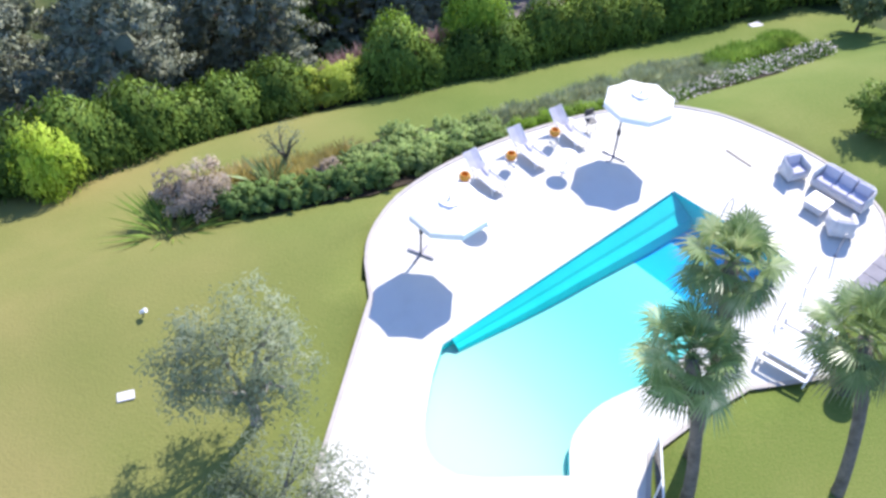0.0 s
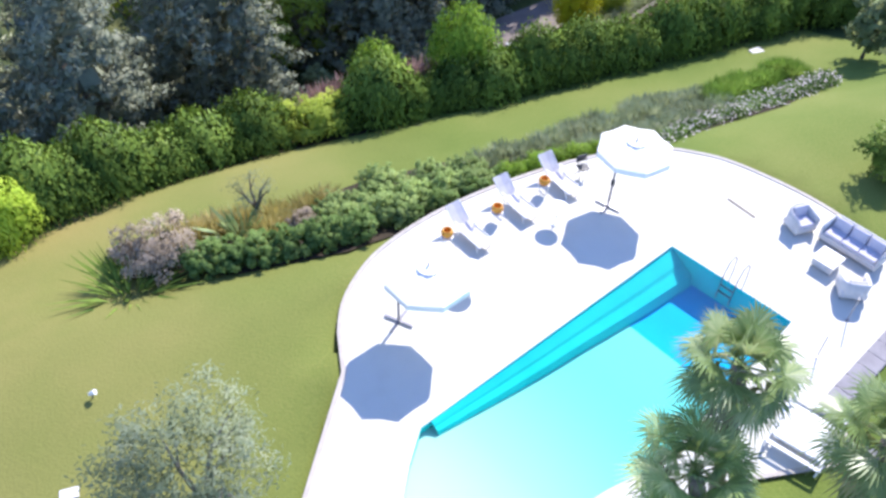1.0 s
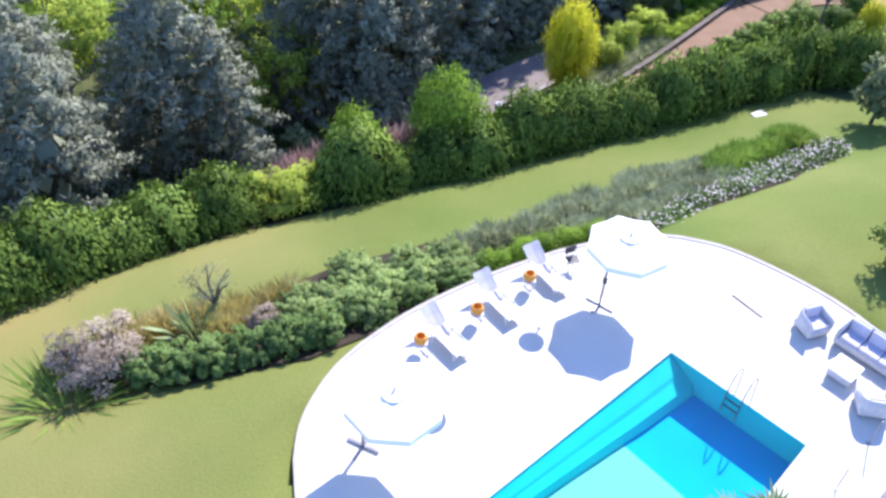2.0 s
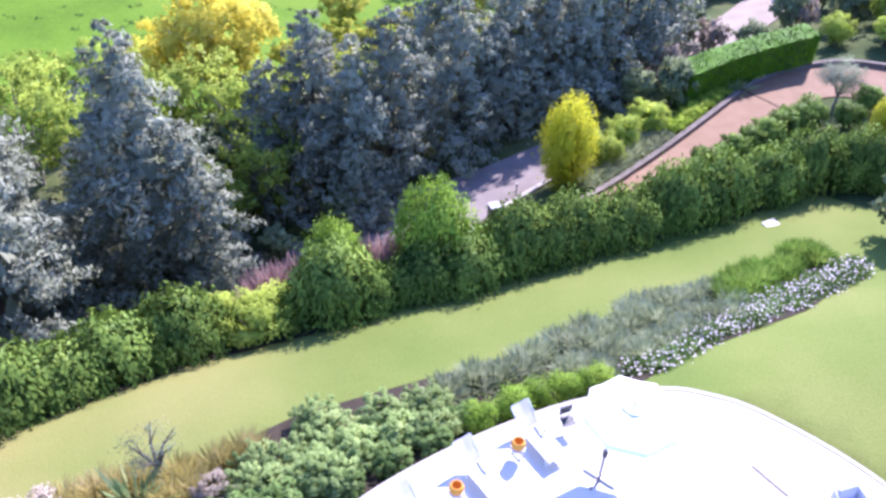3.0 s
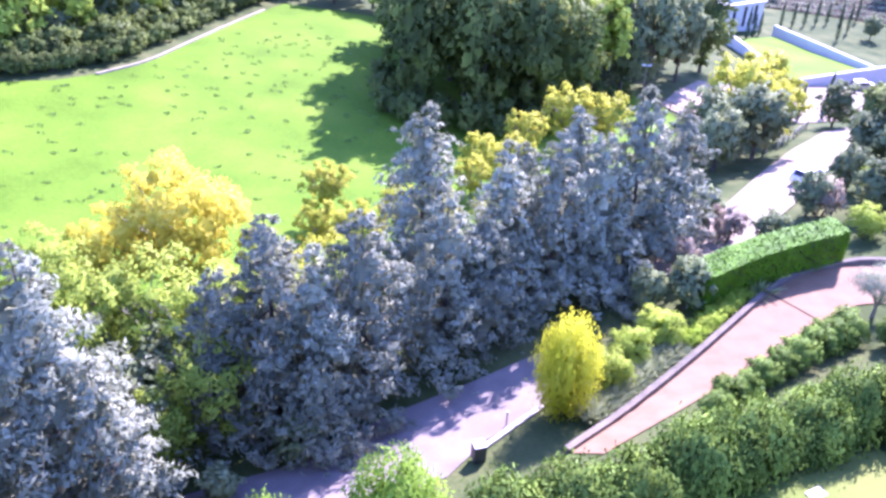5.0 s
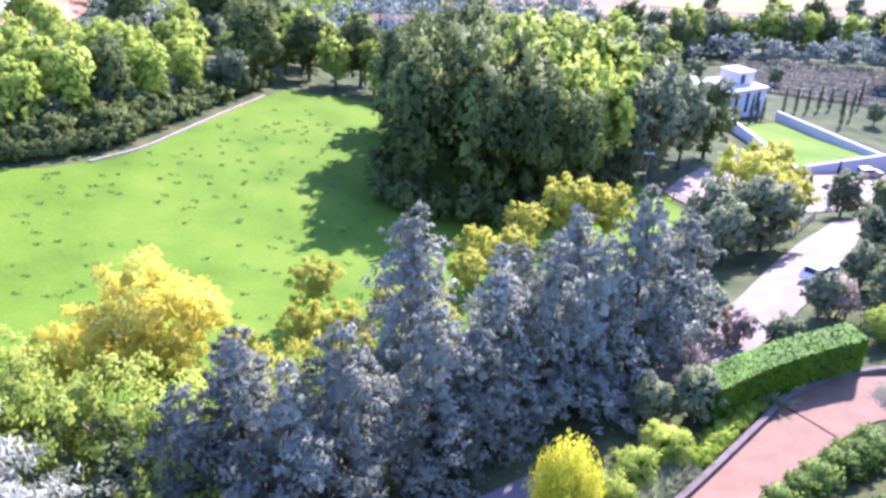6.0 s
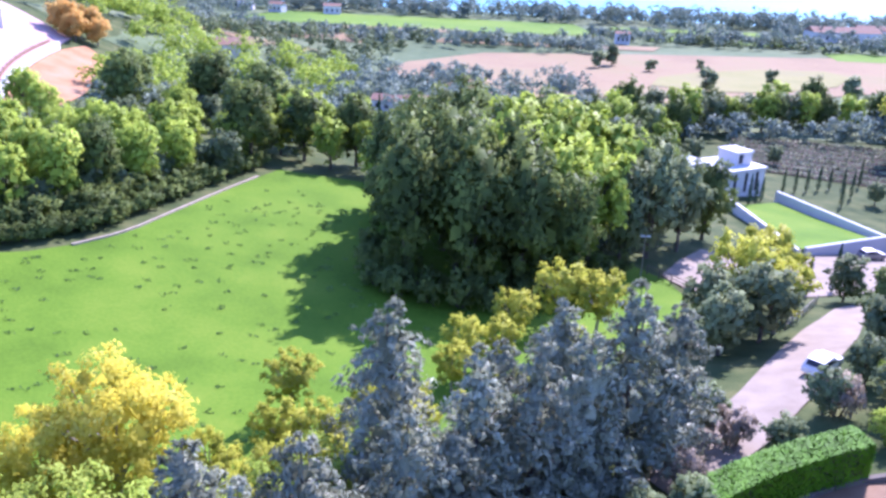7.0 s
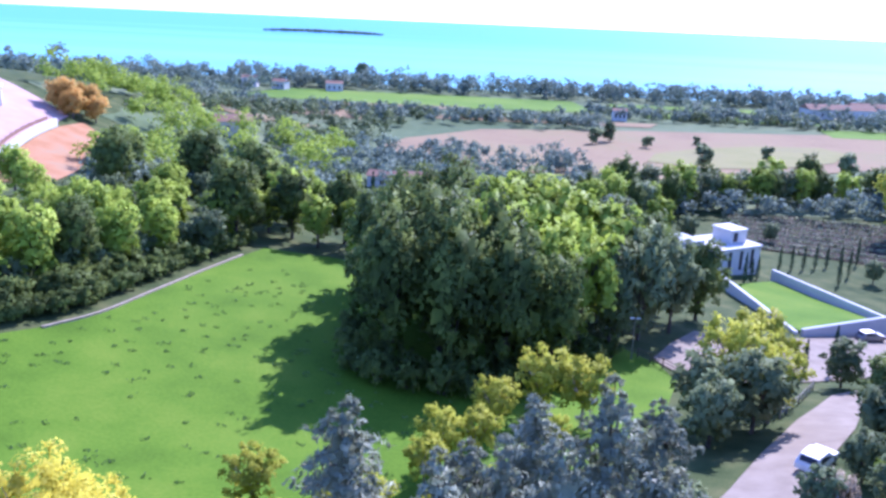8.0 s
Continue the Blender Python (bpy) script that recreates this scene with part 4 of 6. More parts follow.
drape("gravel_yard", [(29.4, 115.5), (27.4, 119.8), (31, 127), (35.5, 134), (42, 133), (50, 137), (66, 147), (76, 143), (72, 132), (60, 124), (50, 117), (40, 114)], GRAVEL, 2.5, 0.14, "pale gravel yard in front of the villa", "yard")
drape("hillside_terrace", [(-87, 174), (-93, 187), (-97, 200), (-100, 213), (-102, 227), (-104, 238), (-150, 256), (-150, 206), (-112, 172)], PALE_PINK, 6, 0.3, "pinkish paved terrace on the hillside", "terrace")
drape("orange_slope", [(-84, 166), (-77, 178), (-81, 196), (-87, 214), (-93, 234), (-100.4, 238), (-100.4, 226), (-98.6, 213), (-95.6, 200), (-91.6, 187), (-86, 174)], ORANGE_EARTH, 5, 0.25, "bare orange earth slope", "slope")
drape("dry_field", [(-40, 352), (-32, 392), (0, 440), (80, 466), (170, 488), (240, 512), (262, 470), (190, 385), (120, 335), (90, 308), (40, 300), (-4, 306)], DRY_FIELD, 25, 0.5, "brownish dry field on the plain", "field")
drape("green_field", [(-165, 560), (-150, 640), (60, 640), (70, 560), (-30, 545)], GREEN_FIELD, 25, 0.5, "bright green crop field near the shore", "field")
drape("pale_field", [(-190, 440), (-170, 500), (-70, 500), (-60, 455)], DRY_FIELD, 25, 0.5, "pale mown field on the plain", "field")
drape("young_crop", [(66, 350), (74, 378), (96, 404), (128, 424), (160, 430), (166, 412), (146, 376), (112, 346), (86, 338)], PALE_GRASS, 12, 0.7, "yellowish grass patch within the dry field", "field")
for k, (x, y, w, d) in enumerate(((-150, 520, 90, 26), (30, 490, 120, 22), (150, 560, 110, 40), (250, 500, 130, 40), (-60, 540, 80, 20), (230, 400, 90, 46), (-210, 400, 80, 40), (-110, 380, 60, 34), (330, 600, 160, 40), (140, 620, 120, 26), (-250, 540, 90, 40), (20, 600, 60, 20))):
    drape("field_strip", [(x - w / 2, y - d / 2), (x + w / 2, y - d / 2 + 6), (x + w / 2 + 8, y + d / 2 + 6), (x - w / 2 + 6, y + d / 2)], (GREEN_FIELD, DRY_FIELD, GREEN_FIELD)[k % 3], 20, 0.55, ("light green strip field on the plain", "pale dry strip field on the plain", "light green strip field on the plain")[k % 3], "field")
drape("farmland", [(-500, 262), (-190, 262), (-60, 250), (160, 250), (420, 300), (900, 705), (-900, 705)], FARM, 25, 0.2, "patchwork farmland on the plain", "farmland")
lake = raw("lake", [(-4200, 660, -40), (4200, 660, -40), (4200, 4850, -40), (-4200, 4850, -40)], [(0, 1, 2, 3)], LAKE_WATER)
tagged(lake, "wide calm turquoise lake", "lake", "", "structure")


# ---------------------------------------------------------------- pool terrace

def terrace():
    bm = bmesh.new()
    edges = []
    for line in (DECK, POOL):
        vs = [bm.verts.new((x, y, 0)) for x, y in line]
        edges += [bm.edges.new((a, b)) for a, b in zip(vs, vs[1:] + vs[:1])]
    bmesh.ops.triangle_fill(bm, use_beauty=True, use_dissolve=False, edges=edges, normal=(0, 0, 1))
    for f in bm.faces:
        f.normal_update()
        if f.normal.z < 0:
            f.normal_flip()
    deck = tagged(part("terrace_paving", bm, STONE, None), "cream stone paving of the sunlit pool terrace", "terrace", "", "structure")
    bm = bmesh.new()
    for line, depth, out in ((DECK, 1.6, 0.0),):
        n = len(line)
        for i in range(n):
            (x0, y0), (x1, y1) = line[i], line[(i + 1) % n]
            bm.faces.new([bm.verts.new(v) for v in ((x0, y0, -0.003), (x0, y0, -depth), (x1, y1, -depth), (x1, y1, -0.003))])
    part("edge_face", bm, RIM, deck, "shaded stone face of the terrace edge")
    bm = bmesh.new()
    n = len(DECK)
    ring = []
    for i in range(n):
        p, a, b = Vector(DECK[i]), Vector(DECK[i - 1]), Vector(DECK[(i + 1) % n])
        d = (b - a).normalized()
        side = Vector((d.y, -d.x))
        ring.append([bm.verts.new((*(p + side * o), z)) for o, z in ((-0.05, 0.004), (-0.05, 0.03), (0.09, 0.03), (0.09, -0.05))])
    for i in range(n):
        r, q = ring[i], ring[(i + 1) % n]
        for k in range(3):
            bm.faces.new((r[k], r[k + 1], q[k + 1], q[k]))
    part("edge_stone", bm, RIM, deck, "narrow tan edging stone")
    return deck


terrace()


def pool():
    ob = thing("swimming_pool", 0, 0, 0, "L-shaped turquoise swimming pool with a pale shallow end", "swimming pool")
    a, b, back = Vector((0.738, 0.675)), Vector((0.708, -0.706)), Vector(POOL[0])

    def depth(x, y):
        v = Vector((x, y)) - back
        along, across = -v.dot(a), v.dot(b)
        shallow = 0.09 + 0.75 * smooth(14.5, 5.5, along) + 0.15 * smooth(6, 3, along)
        return shallow + 0.1 * smooth(3.6, 2.4, along), along, across

    bm = bmesh.new()
    bm.faces.new([bm.verts.new((x, y, 0)) for x, y in POOL])
    for axis in ((1, 0, 0), (0, 1, 0)):
        for k in range(-2, 48):
            bmesh.ops.bisect_plane(bm, geom=bm.verts[:] + bm.edges[:] + bm.faces[:], plane_co=Vector(axis) * (k * 0.5 + 0.013), plane_no=axis)
    bmesh.ops.bisect_plane(bm, geom=bm.verts[:] + bm.edges[:] + bm.faces[:], plane_co=(*(back - a * 3.1), 0), plane_no=(*a, 0))
    for v in bm.verts:
        v.co.z = -depth(v.co.x, v.co.y)[0]
    for f in bm.faces:
        f.normal_update()
        if f.normal.z < 0:
            f.normal_flip()
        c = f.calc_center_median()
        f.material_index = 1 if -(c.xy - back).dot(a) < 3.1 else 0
    floor = part("basin_floor", bm, SHALLOW, ob, "pool floor with the water's depth tint painted in, aqua to blue", soft=True)
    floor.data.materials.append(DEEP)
    bm = bmesh.new()
    n = len(POOL)
    for i in range(n):
        (x0, y0), (x1, y1) = POOL[i], POOL[(i + 1) % n]
        steps = max(1, int(math.hypot(x1 - x0, y1 - y0) / 0.7))
        for k in range(steps):
            p = (x0 + (x1 - x0) * k / steps, y0 + (y1 - y0) * k / steps)
            q = (x0 + (x1 - x0) * (k + 1) / steps, y0 + (y1 - y0) * (k + 1) / steps)
            bm.faces.new([bm.verts.new(v) for v in ((*p, 0.0), (*q, 0.0), (*q, -depth(*q)[0]), (*p, -depth(*p)[0]))])
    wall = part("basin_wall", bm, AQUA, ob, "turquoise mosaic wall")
    bench = bmesh.new()
    d = (Vector(POOL[-1]) - back).normalized()
    side = Vector((-d.y, d.x))
    reach = 10.9
    rows = []
    for w0, w1, mix in ((0.0, 0.0, 0.09), (0.5, 0.14, 0.36), (0.62, 0.17, 0.46), (0.98, 0.3, 0.62), (1.12, 0.35, 1.0)):
        row = []
        for k in range(13):
            s = reach * k / 12
            p = back + d * s + side * (w0 + (w1 - w0) * k / 12)
            row.append(bench.verts.new((*p, -depth(p.x, p.y)[0] * mix + 0.012)))
        rows.append(row)
    for r, q in zip(rows, rows[1:]):
        for k in range(12):
            bench.faces.new((r[k], r[k + 1], q[k + 1], q[k]))
    for f in bench.faces:
        f.normal_update()
        if f.normal.z < 0:
            f.normal_flip()
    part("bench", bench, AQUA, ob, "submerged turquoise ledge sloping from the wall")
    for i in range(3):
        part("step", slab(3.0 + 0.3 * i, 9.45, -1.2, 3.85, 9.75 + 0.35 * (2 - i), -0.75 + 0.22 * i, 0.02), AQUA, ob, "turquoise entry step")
    bm = bmesh.new()
    bm.faces.new([bm.verts.new((x, y, -0.07)) for x, y in POOL])
    bm.normal_update()
    for f in bm.faces:
        if f.normal.z < 0:
            f.normal_flip()
    surf = part("water", bm, POOL_WATER, ob, "clear rippled pool water")
    surf.visible_shadow = False


pool()


# ---------------------------------------------------------------- terrace furniture
def umbrella(x, y, rz, mast_x, mast_y):
    """A white octagonal cantilever umbrella; the canopy centre is the origin."""
    ob = thing("cantilever_umbrella", x, y, 0, "open white octagonal cantilever umbrella on the terrace", "umbrella", "umbrellas by the pool", rz=rz)
    R, zr, zt = 1.35, 2.22, 2.68
    bm = bmesh.new()
    rings = []
    for f in (0.16, 0.4, 0.7, 1.0):
        z = zt - 0.06 - (zt - zr - 0.06) * f ** 1.25
        ring = []
        for k in range(16):
            a = math.pi * k / 8
            rad = R * f * (1.0 if k % 2 == 0 else math.cos(math.pi / 8) * 0.985)
            ring.append(bm.verts.new((rad * math.cos(a), rad * math.sin(a), z - (0.03 * f if k % 2 else 0))))
        rings.append(ring)
    rings.append([bm.verts.new((v.co.x * 1.005, v.co.y * 1.005, v.co.z - 0.2)) for v in rings[-1]])
    for r, q in zip(rings, rings[1:]):
        for k in range(16):
            bm.faces.new((r[k], q[k], q[(k + 1) % 16], r[(k + 1) % 16]))
    canopy = part("canopy", bm, CANVAS, ob)
    bm = bmesh.new()
    r0 = [bm.verts.new((0.36 * math.cos(math.pi * k / 8), 0.36 * math.sin(math.pi * k / 8), zt - 0.11)) for k in range(16)]
    tip = bm.verts.new((0, 0, zt - 0.04))
    for k in range(16):
        bm.faces.new((r0[k], r0[(k + 1) % 16], tip))
    part("vent", bm, CANVAS, canopy)
    for k in range(8):
        a = math.pi * k / 4
        part("rib", tube(bmesh.new(), [(0.08 * math.cos(a), 0.08 * math.sin(a), zt - 0.1), (0.97 * R * math.cos(a), 0.97 * R * math.sin(a), zr - 0.03)], 0.014, 4), GREY_METAL, canopy)
    part("finial", tube(bmesh.new(), [(0, 0, zt - 0.1), (0, 0, zt + 0.05), (0.0, 0.0, zt + 0.08)], [0.03, 0.035, 0.02], 8), GREY_METAL, ob)
    mx, my = mast_x, mast_y
    part("mast", tube(bmesh.new(), [(mx, my, 0.05), (mx, my, 1.5), (mx * 1.02, my * 1.02, 2.2)], [0.05, 0.045, 0.04], 8), GREY_METAL, ob)
    part("arm", tube(bmesh.new(), [(mx * 1.02, my * 1.02, 2.18), (mx * 0.5, my * 0.5, 2.4), (0, 0, zt - 0.14)], [0.03, 0.03, 0.025], 6), WHITE_METAL, ob)
    crank = part("crank_box", slab(mx - 0.06, my - 0.06, 1.0, mx + 0.06, my + 0.06, 1.25, 0.01), DARK_METAL, ob)
    part("crank_handle", tube(bmesh.new(), [(mx, my + 0.06, 1.12), (mx, my + 0.16, 1.12), (mx, my + 0.16, 1.0)], 0.012, 5), GREY_METAL, crank)
    for k in range(2):
        m = Matrix.Translation((mx, my, 0)) @ Matrix.Rotation(math.pi / 4 + k * math.pi / 2, 4, "Z")
        part("base_bar", slab(-0.5, -0.05, 0.035 * k + 0.004, 0.5, 0.05, 0.035 * k + 0.039, 0.008, m), GREY_METAL, ob)
    return ob


umbrella(7.3, 23.75, 8, -0.72, -0.45)
umbrella(0.38, 17.5, 20, -0.85, 0.32)


def lounger():
    ob = thing("sun_lounger", 0, 0, 0, "white framed sun lounger with grey sling cloth, back raised", "sun lounger", "sun loungers on the terrace")
    for s in (-0.31, 0.31):
        part("side_rail", tube(bmesh.new(), [(s, -0.95, 0.3), (s, 0.35, 0.32)], 0.022, 6), WHITE_METAL, ob)
        part("back_rail", tube(bmesh.new(), [(s, 0.35, 0.32), (s, 0.95, 0.82)], 0.02, 6), WHITE_METAL, ob)
        for y in (-0.75, 0.3):
            part("leg", tube(bmesh.new(), [(s, y, 0.31), (s, y - 0.06, 0.0)], 0.02, 6), WHITE_METAL, ob)
        part("arm_rest", slab(s - 0.03, 0.0, 0.5, s + 0.03, 0.42, 0.53, 0.008), WHITE_METAL, ob)
        part("arm_post", tube(bmesh.new(), [(s, 0.06, 0.31), (s, 0.04, 0.5)], 0.016, 6), WHITE_METAL, ob)
    seat, back = bmesh.new(), bmesh.new()
    for bm, pts in ((seat, [(-0.93, 0.33), (-0.5, 0.3), (0.0, 0.3), (0.35, 0.34)]), (back, [(0.36, 0.345), (0.65, 0.57), (0.96, 0.85)])):
        rows = [[bm.verts.new((x, y, z - 0.025 * (x == 0) + o)) for x in (-0.29, 0, 0.29)] for o in (0.0, -0.012) for y, z in pts]
        k = len(pts)
        for base in (0, k):
            for r, q in zip(rows[base:base + k], rows[base + 1:base + k]):
                for i in range(2):
                    bm.faces.new((r[i], r[i + 1], q[i + 1], q[i]) if base == 0 else (r[i], q[i], q[i + 1], r[i + 1]))
    part("seat_sling", seat, MESH_CLOTH, ob)
    part("back_sling", back, MESH_CLOTH, ob, "raised grey sling backrest")
    return ob


first_lounger = lounger()
first_lounger.matrix_basis = pose(4.95, 24.35, 0, 0, 0, 35)
for x, y, rz in ((3.3, 23.0, 38), (1.65, 21.45, 40)):
    copy_thing(first_lounger, pose(x, y, 0, 0, 0, rz))


def side_table():
    """A low round table with an orange ball lamp on it, side by side with a lounger."""
    ob = thing("side_table", 0, 0, 0, "small low side table beside a sun lounger", "side table", "side tables")
    part("tabletop", tube(bmesh.new(), [(0, 0, 0.36), (0, 0, 0.39)], 0.22, 18), WHITE_METAL, ob)
    for k in range(3):
        a = 2 * math.pi * k / 3
        part("leg", tube(bmesh.new(), [(0.15 * math.cos(a), 0.15 * math.sin(a), 0.36), (0.2 * math.cos(a), 0.2 * math.sin(a), 0)], 0.012, 5), WHITE_METAL, ob)
    return ob


def orange_pot():
    ob = thing("orange_bowl", 0, 0, 0.392, "rounded glossy orange bowl on a side table", "bowl", "orange bowls")
    bm = bmesh.new()
    prof = [(0.02, 0.0), (0.12, 0.01), (0.2, 0.09), (0.22, 0.18), (0.18, 0.28), (0.15, 0.3), (0.13, 0.28), (0.17, 0.18), (0.1, 0.05)]
    rings = [[bm.verts.new((r * math.cos(2 * math.pi * k / 20), r * math.sin(2 * math.pi * k / 20), z)) for k in range(20)] for r, z in prof]
    for r, q in zip(rings, rings[1:]):
        for k in range(20):
            bm.faces.new((r[k], r[(k + 1) % 20], q[(k + 1) % 20], q[k]))
    bm.faces.new(rings[0][::-1]), bm.faces.new(rings[-1])
    part("bowl", bm, ORANGE, ob, soft=True)
    return ob


st, op = side_table(), orange_pot()
for i, (x, y) in enumerate(((4.35, 23.85), (2.62, 22.3), (0.9, 21.0))):
    if i == 0:
        st.matrix_basis, op.matrix_basis = pose(x, y, 0), pose(x, y, 0.392)
    else:
        copy_thing(st, pose(x, y, 0)), copy_thing(op, pose(x, y, 0.392, 0, 0, 40 * i))


def stool():
    for x, y, r in ((4.7, 22.25, 0.4), (1.65, 19.2, 0.46)):
        ob = thing("round_table", x, y, 0, "round white bistro table on one foot", "table", "round tables")
        part("tabletop", tube(bmesh.new(), [(0, 0, 0.7), (0, 0, 0.725), (0, 0, 0.73)], [r, r, r - 0.01], 28), WHITE_METAL, ob)
        part("foot", tube(bmesh.new(), [(0, 0, 0), (0, 0, 0.03), (0, 0, 0.06), (0, 0, 0.7)], [0.22, 0.22, 0.03, 0.03], 12), WHITE_METAL, ob)
    ob = thing("folding_chair", 5.85, 24.85, 0, "dark folded garden chair by the loungers", "chair", rz=25)
    part("seat", slab(-0.2, -0.2, 0.42, 0.2, 0.2, 0.45, 0.01), DARK_METAL, ob)
    part("backrest", slab(-0.2, 0.18, 0.55, 0.2, 0.21, 0.85, 0.01), DARK_METAL, ob)
    for x in (-0.19, 0.19):
        part("leg", tube(bmesh.new(), [(x, -0.2, 0), (x, 0.19, 0.85)], 0.014, 5), DARK_METAL, ob)
        part("leg", tube(bmesh.new(), [(x, 0.2, 0), (x, -0.15, 0.44)], 0.014, 5), DARK_METAL, ob)


stool()


def tub_seat(name, label, category, w, n_cushion, x, y, rz, group=""):
    """Wicker seat with a wrapped back, arms that curve down to the front, and cushions."""
    ob = thing(name, x, y, 0, label, category, group, rz=rz)
    part("base", slab(-w / 2, -0.4, 0.08, w / 2, 0.38, 0.34, 0.05), WICKER, ob)
    bm = bmesh.new()
    path = [(-w / 2 + 0.04, -0.38)] + [(-w / 2 + 0.04 + 0.22 * (1 - math.cos(t)), 0.14 + 0.24 * math.sin(t)) for t in (0.0, 0.5, 1.0, 1.57)]
    path += [(-px, py) for px, py in reversed(path)]
    n = len(path)
    tops = [0.6 + 0.2 * math.sin(math.pi * i / (n - 1)) ** 0.8 for i in range(n)]
    ring = []
    for i, (px, py) in enumerate(path):
        a, b = Vector(path[max(i - 1, 0)]), Vector(path[min(i + 1, n - 1)])
        d = (b - a).normalized()
        s = Vector((-d.y, d.x)) * 0.045
        ring.append([bm.verts.new(v) for v in ((px + s.x, py + s.y, 0.3), (px + s.x, py + s.y, tops[i]), (px, py, tops[i] + 0.025), (px - s.x, py - s.y, tops[i]), (px - s.x, py - s.y, 0.3))])
    for r, q in zip(ring, ring[1:]):
        for k in range(4):
            bm.faces.new((r[k], q[k], q[k + 1], r[k + 1]))
    bm.faces.new(ring[0]), bm.faces.new(ring[-1][::-1])
    bmesh.ops.recalc_face_normals(bm, faces=bm.faces)
    part("backrest", bm, WICKER, ob, "curved pale wicker back and arms", soft=True)
    cw = (w - 0.24) / n_cushion
    for k in range(n_cushion):
        x0 = -w / 2 + 0.12 + cw * k
        part("seat_cushion", slab(x0 + 0.01, -0.37, 0.342, x0 + cw - 0.01, 0.2, 0.45, 0.035), CUSHION, ob)
        part("back_cushion", slab(x0 + 0.02, -0.07, -0.2, x0 + cw - 0.02, 0.07, 0.2, 0.05, Matrix.Translation((0, 0.22, 0.62)) @ Matrix.Rotation(-0.25, 4, "X")), CUSHION, ob)
    for sx in (-1, 1):
        for sy in (-0.34, 0.32):
            part("foot", tube(bmesh.new(), [(sx * (w / 2 - 0.08), sy, 0), (sx * (w / 2 - 0.08), sy, 0.1)], 0.025, 6), GREY_METAL, ob)
    return ob


tub_seat("wicker_armchair", "pale wicker tub armchair with grey cushions", "armchair", 0.88, 1, 13.3, 22.45, 20, "lounge chairs")
tub_seat("wicker_armchair", "pale wicker tub armchair with grey cushions beside the sofa", "armchair", 0.88, 1, 14.15, 19.4, 172, "lounge chairs")
tub_seat("wicker_sofa", "pale wicker three-seat sofa with grey cushions", "sofa", 2.15, 3, 14.8, 21.35, -48)


def coffee_table():
    ob = thing("coffee_table", 13.7, 20.6, 0, "low square pale wicker coffee table with a white top", "coffee table", rz=-48)
    part("body", slab(-0.36, -0.36, 0.06, 0.36, 0.36, 0.37, 0.03), WICKER, ob)
    part("tabletop", slab(-0.4, -0.4, 0.373, 0.4, 0.4, 0.4, 0.01), WHITE_METAL, ob)
    for sx in (-0.3, 0.3):
        for sy in (-0.3, 0.3):
            part("foot", tube(bmesh.new(), [(sx, sy, 0), (sx, sy, 0.08)], 0.025, 6), GREY_METAL, ob)


coffee_table()


def ladder():
    ob = thing("pool_ladder", 10.35, 19.75, 0, "grey metal pool handrail at the pool's edge", "pool ladder", rz=-46)
    for s in (-0.25, 0.25):
        part("rail", tube(bmesh.new(), [(s, 0.55, 0), (s, 0.5, 0.5), (s, 0.3, 0.75), (s, 0.05, 0.7), (s, -0.12, 0.3), (s, -0.14, -0.9)], 0.022, 6), GREY_METAL, ob)
    for z in (-0.3, -0.6):
        part("rung", slab(-0.25, -0.17, z, 0.25, -0.1, z + 0.03, 0.005), GREY_METAL, ob)
    ob = thing("deck_drain", 11.5, 23.35, 0, "narrow slot drain in the paving", "drain", rz=-52)
    part("grate", slab(-0.62, -0.05, 0.004, 0.62, 0.05, 0.012, 0.002), KERB, ob)


ladder()


